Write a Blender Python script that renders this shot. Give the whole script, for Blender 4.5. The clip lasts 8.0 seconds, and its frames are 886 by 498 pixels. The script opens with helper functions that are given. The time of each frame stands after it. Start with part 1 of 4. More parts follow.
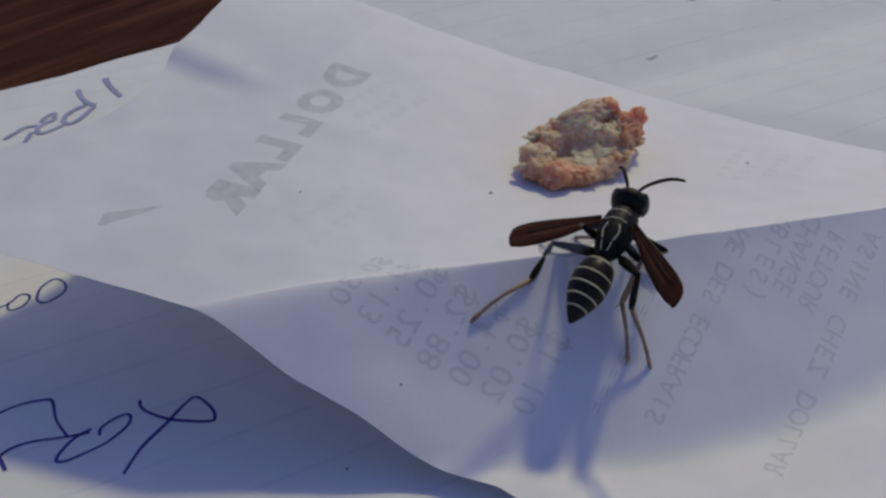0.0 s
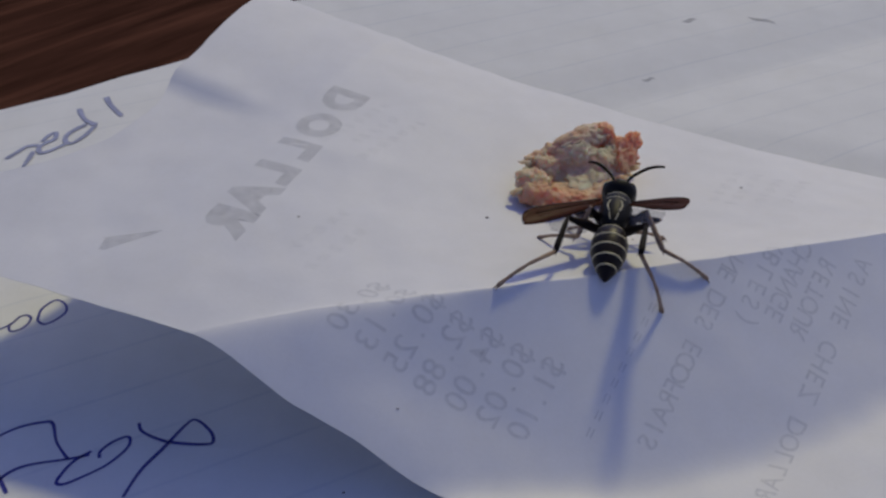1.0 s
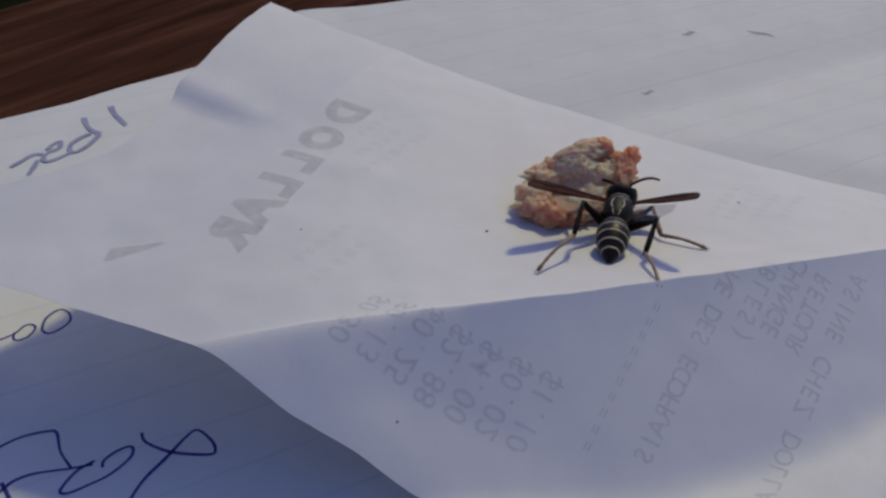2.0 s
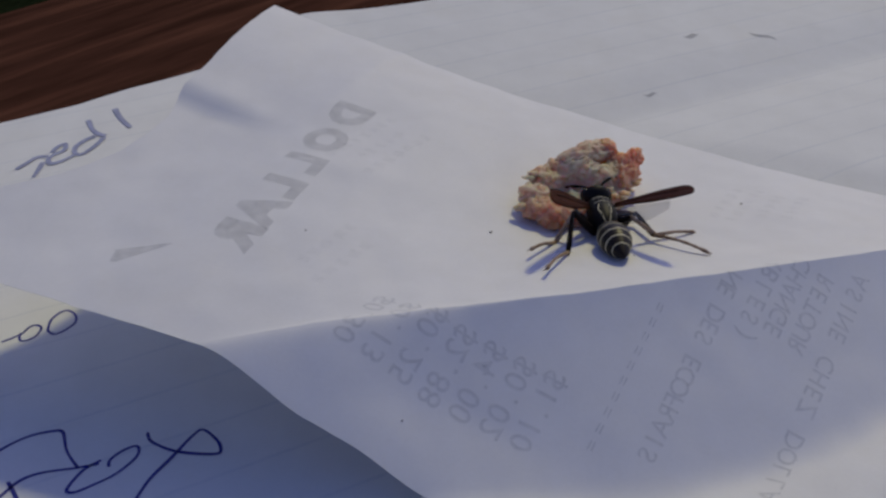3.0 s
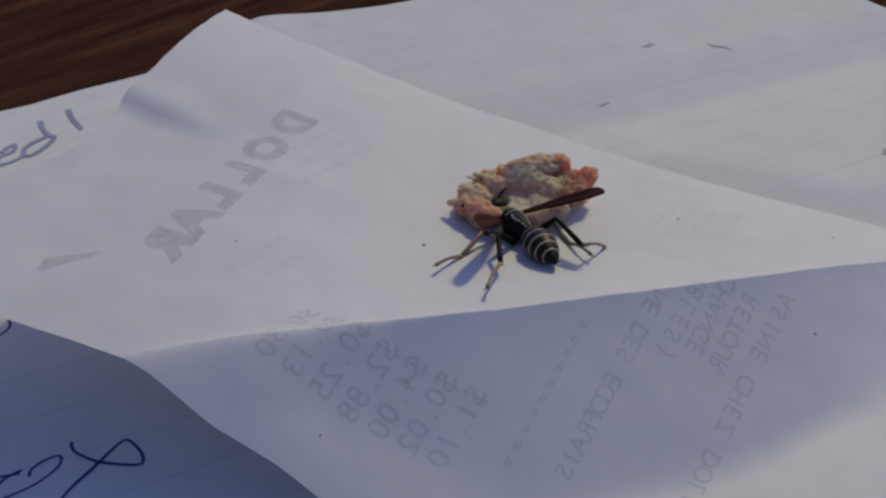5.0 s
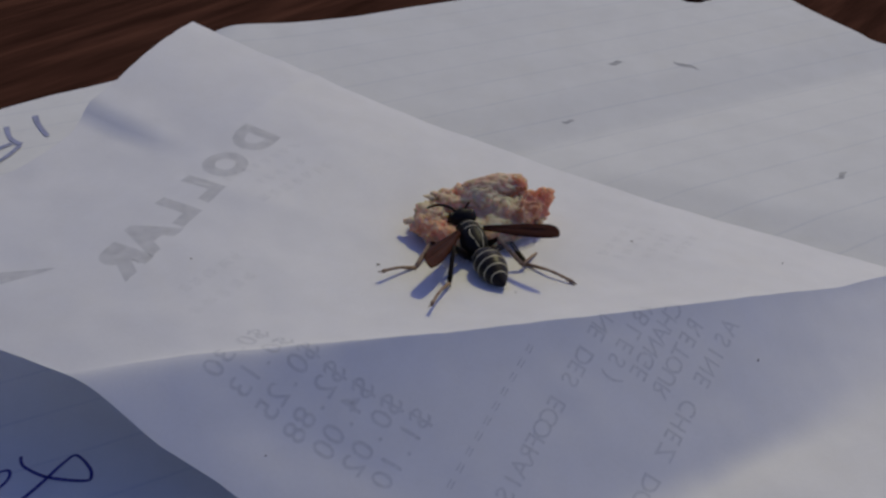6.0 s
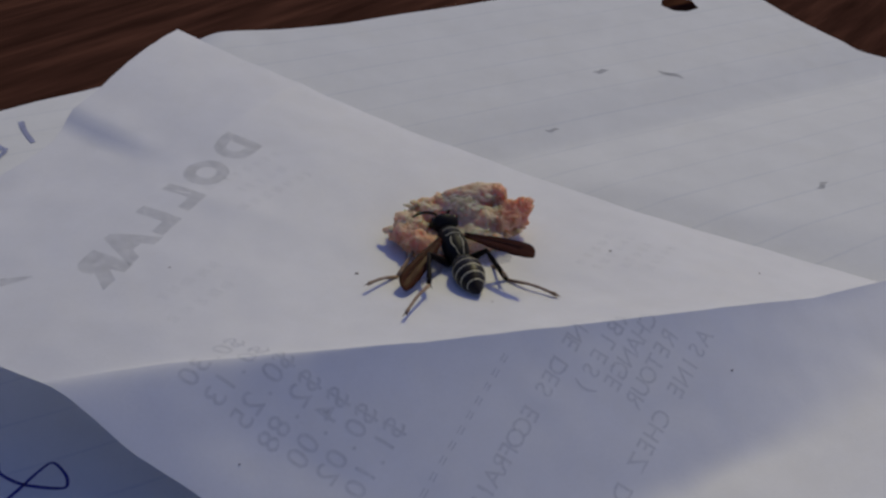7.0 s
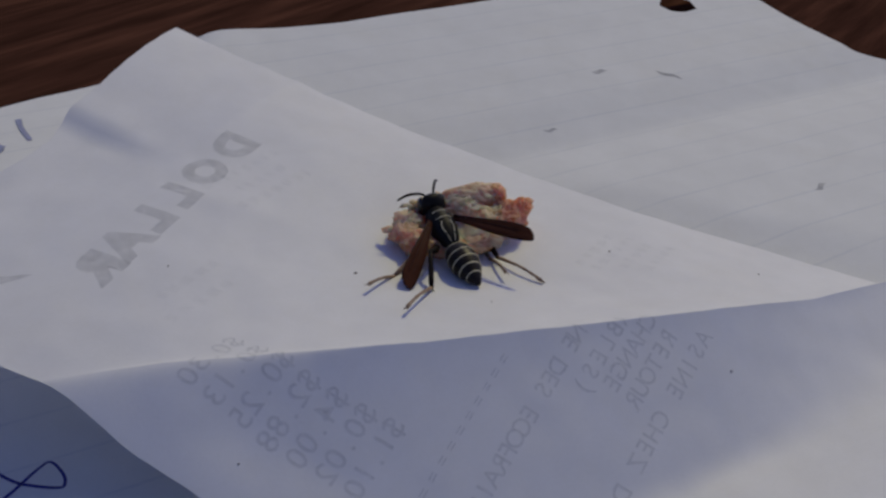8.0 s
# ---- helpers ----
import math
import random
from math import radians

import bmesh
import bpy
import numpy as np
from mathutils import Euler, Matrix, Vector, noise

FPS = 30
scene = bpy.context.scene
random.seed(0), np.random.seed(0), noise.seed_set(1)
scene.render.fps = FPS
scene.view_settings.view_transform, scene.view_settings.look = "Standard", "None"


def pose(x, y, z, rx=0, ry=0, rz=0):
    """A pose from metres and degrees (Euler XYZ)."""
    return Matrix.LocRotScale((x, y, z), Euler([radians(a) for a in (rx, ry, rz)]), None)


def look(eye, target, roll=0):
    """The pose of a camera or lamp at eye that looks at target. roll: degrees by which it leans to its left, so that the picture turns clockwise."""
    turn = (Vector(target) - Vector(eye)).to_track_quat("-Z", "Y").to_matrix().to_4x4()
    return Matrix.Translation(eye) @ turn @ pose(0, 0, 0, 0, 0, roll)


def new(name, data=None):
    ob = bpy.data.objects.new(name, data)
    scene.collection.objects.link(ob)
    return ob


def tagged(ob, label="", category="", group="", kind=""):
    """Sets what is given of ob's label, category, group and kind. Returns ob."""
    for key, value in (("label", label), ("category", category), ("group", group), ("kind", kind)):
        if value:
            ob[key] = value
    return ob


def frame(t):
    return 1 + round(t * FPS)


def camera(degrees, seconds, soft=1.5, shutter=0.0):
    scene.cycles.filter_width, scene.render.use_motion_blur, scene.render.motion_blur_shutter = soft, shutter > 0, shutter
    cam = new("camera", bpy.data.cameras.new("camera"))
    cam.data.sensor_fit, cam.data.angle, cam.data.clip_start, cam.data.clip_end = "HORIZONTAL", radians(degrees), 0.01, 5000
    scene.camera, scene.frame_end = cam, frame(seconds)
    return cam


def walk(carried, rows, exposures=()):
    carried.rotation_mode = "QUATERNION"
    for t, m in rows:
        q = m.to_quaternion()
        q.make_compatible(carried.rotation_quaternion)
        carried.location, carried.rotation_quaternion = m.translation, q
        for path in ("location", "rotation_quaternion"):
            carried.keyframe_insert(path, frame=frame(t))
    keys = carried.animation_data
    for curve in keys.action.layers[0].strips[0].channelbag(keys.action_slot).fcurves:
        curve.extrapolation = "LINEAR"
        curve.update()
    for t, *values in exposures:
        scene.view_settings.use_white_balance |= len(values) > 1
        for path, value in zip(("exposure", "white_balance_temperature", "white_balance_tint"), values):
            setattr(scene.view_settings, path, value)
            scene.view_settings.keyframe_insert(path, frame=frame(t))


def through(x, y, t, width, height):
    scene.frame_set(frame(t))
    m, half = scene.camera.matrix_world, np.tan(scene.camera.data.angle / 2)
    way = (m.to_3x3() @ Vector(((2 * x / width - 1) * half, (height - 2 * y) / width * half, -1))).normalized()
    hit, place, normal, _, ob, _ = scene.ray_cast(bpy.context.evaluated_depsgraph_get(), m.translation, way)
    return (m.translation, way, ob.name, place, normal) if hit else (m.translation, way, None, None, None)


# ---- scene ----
CM = 0.01  # the plan is drawn up in centimetres
cam = camera(49.5, 8.0, soft=2.6)
PATH = [  # seconds, eye and target in centimetres, roll
    (0, (0.868, -10.356, 6.283), (0.759, -8.681, 5.197), -2.4),
    (0.5, (0.857, -10.36, 6.274), (0.748, -8.682, 5.191), -2.3),
    (1, (0.897, -10.384, 6.491), (0.791, -8.697, 5.421), -2.1),
    (1.5, (0.922, -10.445, 6.568), (0.816, -8.749, 5.512), -2.1),
    (1.7, (0.92, -10.437, 6.605), (0.815, -8.745, 5.543), -1.9),
    (2.8, (0.845, -10.485, 6.662), (0.738, -8.792, 5.602), -1.6),
    (3, (0.88, -10.5, 6.64), (0.77, -8.805, 5.585), -1.8),
    (3.5, (0.93, -10.483, 6.654), (0.825, -8.789, 5.596), -1.6),
    (4, (1.016, -10.466, 6.638), (0.918, -8.77, 5.584), -1.5),
    (4.5, (1.153, -10.456, 6.671), (1.056, -8.759, 5.617), -1.2),
    (5, (1.5, -10.4, 6.822), (1.416, -8.709, 5.757), -0.5),
    (5.2, (1.589, -10.381, 6.885), (1.516, -8.691, 5.817), -0.0),
    (6.3, (1.885, -10.372, 7.146), (1.835, -8.681, 6.08), 1.2),
    (6.5, (1.887, -10.391, 7.137), (1.838, -8.697, 6.075), 1.1),
    (7, (2.064, -10.387, 7.225), (2.02, -8.693, 6.163), 1.5),
    (7.5, (2.068, -10.398, 7.185), (2.026, -8.704, 6.123), 1.5),
    (8, (2.015, -10.369, 7.217), (1.981, -8.675, 6.154), 1.9),
]
walk(cam, [(t, look(Vector(eye) * CM, Vector(target) * CM, roll)) for t, eye, target, roll in PATH],
     exposures=[(0.0, -0.73, 5440, 44), (8.0, -0.95, 5460, 44)])

# ---- light ----
SUN_EL, SUN_AZ = 45.0, 24.0  # degrees; the azimuth is measured from +y towards +x
world = bpy.data.worlds.new("world")
scene.world = world
world.use_nodes = True
wn = world.node_tree
sky = wn.nodes.new("ShaderNodeTexSky")
sky.sky_type = "NISHITA"
sky.sun_disc = False
sky.sun_elevation = radians(SUN_EL)
sky.sun_rotation = radians(SUN_AZ)
wn.links.new(sky.outputs[0], wn.nodes["Background"].inputs[0])
wn.nodes["Background"].inputs[1].default_value = 0.114
lamp = bpy.data.lights.new("sun", "SUN")
lamp.energy, lamp.angle, lamp.color = 2.25, radians(5.5), (1.0, 0.965, 0.30)
sun = new("sun", lamp)
toward = Vector((math.sin(radians(SUN_AZ)) * math.cos(radians(SUN_EL)), math.cos(radians(SUN_AZ)) * math.cos(radians(SUN_EL)), math.sin(radians(SUN_EL))))
sun.matrix_world = look(toward * 2, (0, 0, 0))

# ---- materials ----


def nodes(name):
    m = bpy.data.materials.new(name)
    m.use_nodes = True
    t = m.node_tree
    return m, t, t.nodes["Principled BSDF"]


def add(t, kind, values=None, **settings):
    n = t.nodes.new(kind)
    for k, v in settings.items():
        setattr(n, k, v)
    for k, v in (values or {}).items():
        n.inputs[k].default_value = v
    return n


def ramp(t, source, stops):
    r = t.nodes.new("ShaderNodeValToRGB")
    while len(r.color_ramp.elements) < len(stops):
        r.color_ramp.elements.new(0.5)
    for e, (p, c) in zip(r.color_ramp.elements, stops):
        e.position, e.color = p, (*c, 1)
    t.links.new(source, r.inputs[0])
    return r.outputs[0]


def noise_tex(t, scale, detail=4, rough=0.55, stretch=(1, 1, 1), turn=0.0):
    c = add(t, "ShaderNodeTexCoord")
    mp = add(t, "ShaderNodeMapping")
    mp.inputs["Scale"].default_value = stretch
    mp.inputs["Rotation"].default_value = (0, 0, turn)
    n = add(t, "ShaderNodeTexNoise", {"Scale": scale, "Detail": detail, "Roughness": rough})
    t.links.new(c.outputs["Object"], mp.inputs["Vector"])
    t.links.new(mp.outputs[0], n.inputs["Vector"])
    return n.outputs[0]


def mix(t, fac, a, b, mode="MIX"):
    m = add(t, "ShaderNodeMix", data_type="RGBA", blend_type=mode)
    for sock, v in ((m.inputs[0], fac), (m.inputs[6], a), (m.inputs[7], b)):
        if hasattr(v, "is_output"):
            t.links.new(v, sock)
        else:
            sock.default_value = v if isinstance(v, float) else (*v, 1)
    return m.outputs[2]


def bump(t, bsdf, height, strength, distance):
    b = add(t, "ShaderNodeBump", {"Strength": strength, "Distance": distance})
    t.links.new(height, b.inputs["Height"])
    t.links.new(b.outputs[0], bsdf.inputs["Normal"])


def math_node(t, op, a, b=None):
    n = add(t, "ShaderNodeMath", operation=op)
    for sock, v in zip(n.inputs, (a, b)):
        if v is None:
            continue
        if hasattr(v, "is_output"):
            t.links.new(v, sock)
        else:
            sock.default_value = v
    return n.outputs[0]


def ramp_value(t, source, low, high):
    n = add(t, "ShaderNodeMapRange", {"From Min": low, "From Max": high})
    t.links.new(source, n.inputs[0])
    return n.outputs[0]


def thin_paper(name, tone, ruled=False, through=0.25, rough=0.7, spec=0.2):
    m, t, b = nodes(name)
    b.inputs["Roughness"].default_value = rough
    b.inputs["Specular IOR Level"].default_value = spec
    fibre = noise_tex(t, 2600, 5, 0.6)
    cloud = noise_tex(t, 130, 5, 0.6)
    col = ramp(t, cloud, [(0.3, tuple(c * 0.93 for c in tone)), (0.65, tone)])
    stain = ramp_value(t, noise_tex(t, 60, 5, 0.65), 0.52, 0.75)
    col = mix(t, math_node(t, "MULTIPLY", stain, 0.22), col, tuple(c * k for c, k in zip(tone, (0.88, 0.84, 0.74))))
    col = mix(t, 0.12, col, ramp(t, fibre, [(0.3, tuple(c * 0.8 for c in tone)), (0.7, tone)]))
    if ruled:
        c = add(t, "ShaderNodeTexCoord")
        sep = add(t, "ShaderNodeSeparateXYZ")
        t.links.new(c.outputs["Object"], sep.inputs[0])
        across = math_node(t, "ADD", math_node(t, "MULTIPLY", sep.outputs[0], -0.5), math_node(t, "MULTIPLY", sep.outputs[1], 0.866))
        wob = math_node(t, "ADD", math_node(t, "MULTIPLY", noise_tex(t, 30, 1), 0.0008), math_node(t, "MULTIPLY", noise_tex(t, 260, 3), 0.00035))
        cell = math_node(t, "FRACT", math_node(t, "DIVIDE", math_node(t, "ADD", math_node(t, "ADD", across, wob), 0.5 + 0.0007), 0.00755))
        line = math_node(t, "LESS_THAN", cell, 0.055)
        patch = math_node(t, "MULTIPLY", noise_tex(t, 900, 4, 0.7), math_node(t, "MULTIPLY", noise_tex(t, 90, 3), 1.0))
        line = math_node(t, "MULTIPLY", line, math_node(t, "MULTIPLY", patch, 0.5))
        col = mix(t, line, col, (0.34, 0.40, 0.50))
    t.links.new(col, b.inputs["Base Color"])
    bump(t, b, fibre, 0.25, 0.00005)
    if through:
        tr = add(t, "ShaderNodeBsdfTranslucent")
        t.links.new(col, tr.inputs[0])
        ms = add(t, "ShaderNodeMixShader", {0: through})
        t.links.new(b.outputs[0], ms.inputs[1])
        t.links.new(tr.outputs[0], ms.inputs[2])
        t.links.new(ms.outputs[0], t.nodes["Material Output"].inputs[0])
    return m


def plain(name, colour, rough=0.5, metal=0.0, spec=0.5, vary=0.15, scale=900, relief=0.3, depth=0.00003):
    m, t, b = nodes(name)
    n = noise_tex(t, scale, 4)
    big = noise_tex(t, scale / 9, 2)
    col = ramp(t, n, [(0.3, tuple(c * (1 - vary) for c in colour)), (0.7, tuple(min(1, c * (1 + vary)) for c in colour))])
    col = mix(t, 0.4, col, ramp(t, big, [(0.35, tuple(c * (1 - vary) for c in colour)), (0.65, tuple(min(1, c * (1 + vary)) for c in colour))]))
    t.links.new(col, b.inputs["Base Color"])
    b.inputs["Roughness"].default_value = rough
    b.inputs["Metallic"].default_value = metal
    b.inputs["Specular IOR Level"].default_value = spec
    bump(t, b, n, relief, depth)
    return m


def wood():
    m, t, b = nodes("dark_wood")
    grain = noise_tex(t, 42, 5, 0.55, (0.6, 5, 1), 0.0)
    fine = noise_tex(t, 260, 4, 0.6, (0.5, 14, 1), 0.0)
    col = ramp(t, grain, [(0.32, (0.038, 0.016, 0.010)), (0.5, (0.066, 0.028, 0.018)), (0.68, (0.120, 0.051, 0.031))])
    col = mix(t, 0.25, col, ramp(t, fine, [(0.35, (0.022, 0.011, 0.008)), (0.65, (0.080, 0.036, 0.022))]))
    t.links.new(col, b.inputs["Base Color"])
    b.inputs["Roughness"].default_value = 0.6
    b.inputs["Specular IOR Level"].default_value = 0.0
    bump(t, b, fine, 0.3, 0.0001)
    return m


def wing_membrane(name, colour, clear, rough=0.25):
    m, t, b = nodes(name)
    n = noise_tex(t, 700, 3)
    col = ramp(t, n, [(0.3, tuple(c * 0.7 for c in colour)), (0.7, colour)])
    t.links.new(col, b.inputs["Base Color"])
    b.inputs["Roughness"].default_value = rough
    b.inputs["Specular IOR Level"].default_value = 0.02
    ridge = noise_tex(t, 700, 3, 0.5, (0.5, 1.6, 1))
    bump(t, b, ridge, 0.5, 0.00012)
    tp = add(t, "ShaderNodeBsdfTransparent", {0: (*[min(1, 0.35 + c * 2) for c in colour], 1)})
    ms = add(t, "ShaderNodeMixShader", {0: clear})
    t.links.new(b.outputs[0], ms.inputs[1])
    t.links.new(tp.outputs[0], ms.inputs[2])
    t.links.new(ms.outputs[0], t.nodes["Material Output"].inputs[0])
    return m


def flesh(name, stops):
    m, t, b = nodes(name)
    big = noise_tex(t, 190, 3, 0.5)
    mid = noise_tex(t, 700, 5, 0.6)
    col = ramp(t, big, stops)
    col = mix(t, 0.22, col, ramp(t, mid, [(0.35, (0.52, 0.28, 0.18)), (0.6, (0.80, 0.66, 0.52))]))
    t.links.new(col, b.inputs["Base Color"])
    b.inputs["Roughness"].default_value = 0.55
    b.inputs["Subsurface Weight"].default_value = 0.8
    b.inputs["Subsurface Radius"].default_value = (0.0042, 0.0019, 0.0010)
    b.inputs["Subsurface Scale"].default_value = 1.0
    bump(t, b, mid, 0.45, 0.0003)
    tr = add(t, "ShaderNodeBsdfTranslucent")
    t.links.new(mix(t, 0.5, col, (0.85, 0.46, 0.24)), tr.inputs[0])
    ms = add(t, "ShaderNodeMixShader", {0: 0.18})
    t.links.new(b.outputs[0], ms.inputs[1])
    t.links.new(tr.outputs[0], ms.inputs[2])
    t.links.new(ms.outputs[0], t.nodes["Material Output"].inputs[0])
    return m


def faded_ink(name, colour, show):
    m, t, b = nodes(name)
    b.inputs["Base Color"].default_value = (*colour, 1)
    b.inputs["Roughness"].default_value = 0.8
    b.inputs["Specular IOR Level"].default_value = 0.1
    tp = add(t, "ShaderNodeBsdfTransparent")
    n = noise_tex(t, 900, 3)
    f = math_node(t, "MULTIPLY", n, 2 * show)
    ms = add(t, "ShaderNodeMixShader")
    t.links.new(f, ms.inputs[0])
    t.links.new(tp.outputs[0], ms.inputs[1])
    t.links.new(b.outputs[0], ms.inputs[2])
    t.links.new(ms.outputs[0], t.nodes["Material Output"].inputs[0])
    return m


RULED = thin_paper("ruled_paper", (0.815, 0.82, 0.79), ruled=True, through=0.05)
RECEIPT = thin_paper("receipt_paper", (0.84, 0.84, 0.83), through=0.08, rough=0.55, spec=0.2)
WOOD = wood()
# the ground's shade is put into this near-black colour
SOIL = plain("shaded_ground", (0.010, 0.014, 0.006), 0.9, spec=0.0, scale=60, vary=0.5, relief=0.5, depth=0.01)
BLACK = plain("black_chitin", (0.010, 0.009, 0.008), 0.5, spec=0.14, vary=0.4, scale=1500, relief=0.35, depth=0.00004)
SHINE = plain("dark_abdomen", (0.016, 0.011, 0.008), 0.4, spec=0.18, vary=0.4, scale=1800, relief=0.2, depth=0.00002)
CREAM = plain("cream_band", (0.50, 0.45, 0.27), 0.5, vary=0.2, scale=2000)
EYE_MAT = plain("compound_eye", (0.014, 0.010, 0.008), 0.22, spec=0.6, vary=0.3, scale=6000, relief=0.3)
LEG_DARK = plain("dark_leg", (0.013, 0.009, 0.007), 0.55, spec=0.07, vary=0.4, scale=2500)
LEG_TAN = plain("tan_leg", (0.27, 0.185, 0.12), 0.5, spec=0.2, vary=0.4, scale=2500)
WING = wing_membrane("brown_wing", (0.085, 0.031, 0.017), 0.12, 0.33)
HIND = wing_membrane("clear_wing", (0.50, 0.45, 0.40), 0.82)
VEIN = plain("wing_vein", (0.045, 0.018, 0.011), 0.42, spec=0.12, scale=2500, relief=0.6)
MEAT_PALE = flesh("pale_meat", [(0.30, (0.58, 0.36, 0.19)), (0.42, (0.68, 0.51, 0.29)), (0.55, (0.75, 0.62, 0.38)), (0.7, (0.80, 0.70, 0.47))])
MEAT_RED = flesh("red_meat", [(0.30, (0.52, 0.17, 0.07)), (0.45, (0.66, 0.28, 0.12)), (0.58, (0.74, 0.40, 0.20)), (0.7, (0.79, 0.54, 0.33))])
MEAT_BROWN = flesh("brown_meat", [(0.30, (0.40, 0.28, 0.16)), (0.45, (0.50, 0.39, 0.25)), (0.58, (0.57, 0.46, 0.31)), (0.7, (0.63, 0.53, 0.38))])
PEN = plain("blue_ink", (0.026, 0.026, 0.23), 0.5, vary=0.3, scale=2000)
PALE_PEN = plain("faint_blue_ink", (0.31, 0.33, 0.47), 0.6, vary=0.3, scale=2000)
THERMAL = faded_ink("receipt_print", (0.30, 0.32, 0.36), 0.135)
GHOST = faded_ink("ghost_print", (0.36, 0.36, 0.38), 0.03)
LOGO = faded_ink("receipt_logo", (0.34, 0.34, 0.34), 0.17)
GREASE = faded_ink("pencil_smudge", (0.16, 0.16, 0.18), 0.32)
CRUMB = plain("dark_crumb", (0.12, 0.085, 0.065), 0.8)

# ---- shapes ----


def mesh(name, bm, material, smooth_shade=True):
    if smooth_shade != "sheet":
        bmesh.ops.recalc_face_normals(bm, faces=bm.faces)
    me = bpy.data.meshes.new(name)
    bm.to_mesh(me)
    bm.free()
    me.materials.append(material)
    for p in me.polygons:
        p.use_smooth = bool(smooth_shade)
    return me


def part(name, bm, material, parent=None, label="", smooth_shade=True):
    """One mesh object, drawn in centimetres, under a thing or a part."""
    bmesh.ops.scale(bm, vec=(CM, CM, CM), verts=bm.verts)
    ob = new(name, mesh(name, bm, material, smooth_shade))
    ob.parent = parent
    if label:
        tagged(ob, label)
    return ob


def rings(bm, stations, seg=14):
    """A closed skin through stations of (centre, x axis, y axis)."""
    loops = []
    for c, ax, ay in stations:
        loops.append([bm.verts.new(Vector(c) + Vector(ax) * math.cos(2 * math.pi * i / seg) + Vector(ay) * math.sin(2 * math.pi * i / seg)) for i in range(seg)])
    for a, b in zip(loops, loops[1:]):
        for i in range(seg):
            bm.faces.new((a[i], a[(i + 1) % seg], b[(i + 1) % seg], b[i]))
    bm.faces.new(loops[0])
    bm.faces.new(loops[-1])
    return loops


def tube(bm, pts, radii, seg=8):
    pts = [Vector(p) for p in pts]
    stations = []
    side = None
    for i, p in enumerate(pts):
        d = (pts[min(i + 1, len(pts) - 1)] - pts[max(i - 1, 0)]).normalized()
        if side is None:
            side = d.orthogonal().normalized()
        side = (side - d * side.dot(d)).normalized()
        up = d.cross(side)
        stations.append((p, side * radii[i], up * radii[i]))
    rings(bm, stations, seg)


def spline(pts, steps=6):
    """Catmull-Rom through the points."""
    pts = [Vector(p) for p in pts]
    out = []
    for i in range(len(pts) - 1):
        p0, p1, p2, p3 = pts[max(i - 1, 0)], pts[i], pts[i + 1], pts[min(i + 2, len(pts) - 1)]
        for k in range(steps):
            t = k / steps
            out.append(0.5 * ((2 * p1) + (p2 - p0) * t + (2 * p0 - 5 * p1 + 4 * p2 - p3) * t * t + (3 * p1 - p0 - 3 * p2 + p3) * t ** 3))
    return out + [pts[-1]]


def smooth(x, a, b):
    t = min(1.0, max(0.0, (x - a) / (b - a)))
    return t * t * (3 - 2 * t)


def table_of(x, pts):
    if x <= pts[0][0]:
        return pts[0][1]
    for (x0, y0), (x1, y1) in zip(pts, pts[1:]):
        if x <= x1:
            return y0 + (y1 - y0) * (x - x0) / (x1 - x0)
    return pts[-1][1]


def wave(x, y, scale, seed=0.0):
    return noise.noise(Vector((x / scale, y / scale, seed)))


# ---- the lie of the papers, in centimetres ----
CX, CY, LX, LY = -2.57, 4.07, 0.9404, -0.3402  # the receipt's raised corner, and the way along it


def sheet_z(x, y):
    """The ruled sheet: flat near the eye, rising behind a fold along its lines."""
    s = -0.5 * x + 0.866 * y
    rise = table_of(s, [(2.1, 0), (3.4, 0.25), (8.2, 0.69)]) * smooth(x, -4.8, -2.8)
    off = (x - CX) * LY - (y - CY) * LX
    rise += 0.07 * min(1.6, max(0.0, 2.1 - s)) * smooth(-off, 0.2, 1.6) * smooth(x, 2, 4)
    return rise + 0.1 * math.exp(-((x + 2.8) / 0.8) ** 2) * smooth(s, 5, 8) + 0.02 * wave(x, y, 2.5, 3) * smooth(s, 0, 3)


FAR = [(0, 2.04), (1.2, 1.72), (2.3, 1.45), (4, 1.07), (5.7, 0.78), (7.4, 0.52), (10.9, 0.2), (13, 0.06), (30, 0.05)]
FOLD = [(0, 1.40), (3.18, 1.22), (4, 1.21), (5, 1.21), (6, 1.18), (7, 1.15), (8, 1.08), (9, 0.96), (10, 0.58), (11.2, 0.22), (13, 0.06), (30, 0.05)]
BULGE = [(3.18, 0), (4, 0.10), (5, 0.36), (6, 0.58), (7, 0.76), (8, 0.86), (9, 0.87), (10, 0.48), (10.95, 0)]
WIDE = 6.87


def along(x, y):
    return (x - CX) * LX + (y - CY) * LY, (x - CX) * LY - (y - CY) * LX


def over(a, b):
    return CX + a * LX + b * LY, CY + a * LY - b * LX


def soft_min(p, q, k):
    h = max(k - abs(p - q), 0) / k
    return min(p, q) - h * h * k / 4


def crease_at(a):
    return WIDE if a < 3.18 else max(0.001, WIDE * (10.95 - a) / 7.77 + table_of(a, BULGE) + (0.012 * wave(a, 0, 0.45, 3) + 0.012 * wave(a, 0, 0.14, 5)) * smooth(a, 3.3, 4.2) * smooth(9.5 - a, 0, 2))


def front_edge(a):
    return WIDE + 0.07 * smooth(a, 3.4, 4.4) + 0.05 * smooth(a, 4.6, 5.8) + 0.33 * min(2.6, max(0.0, a - 6.2))


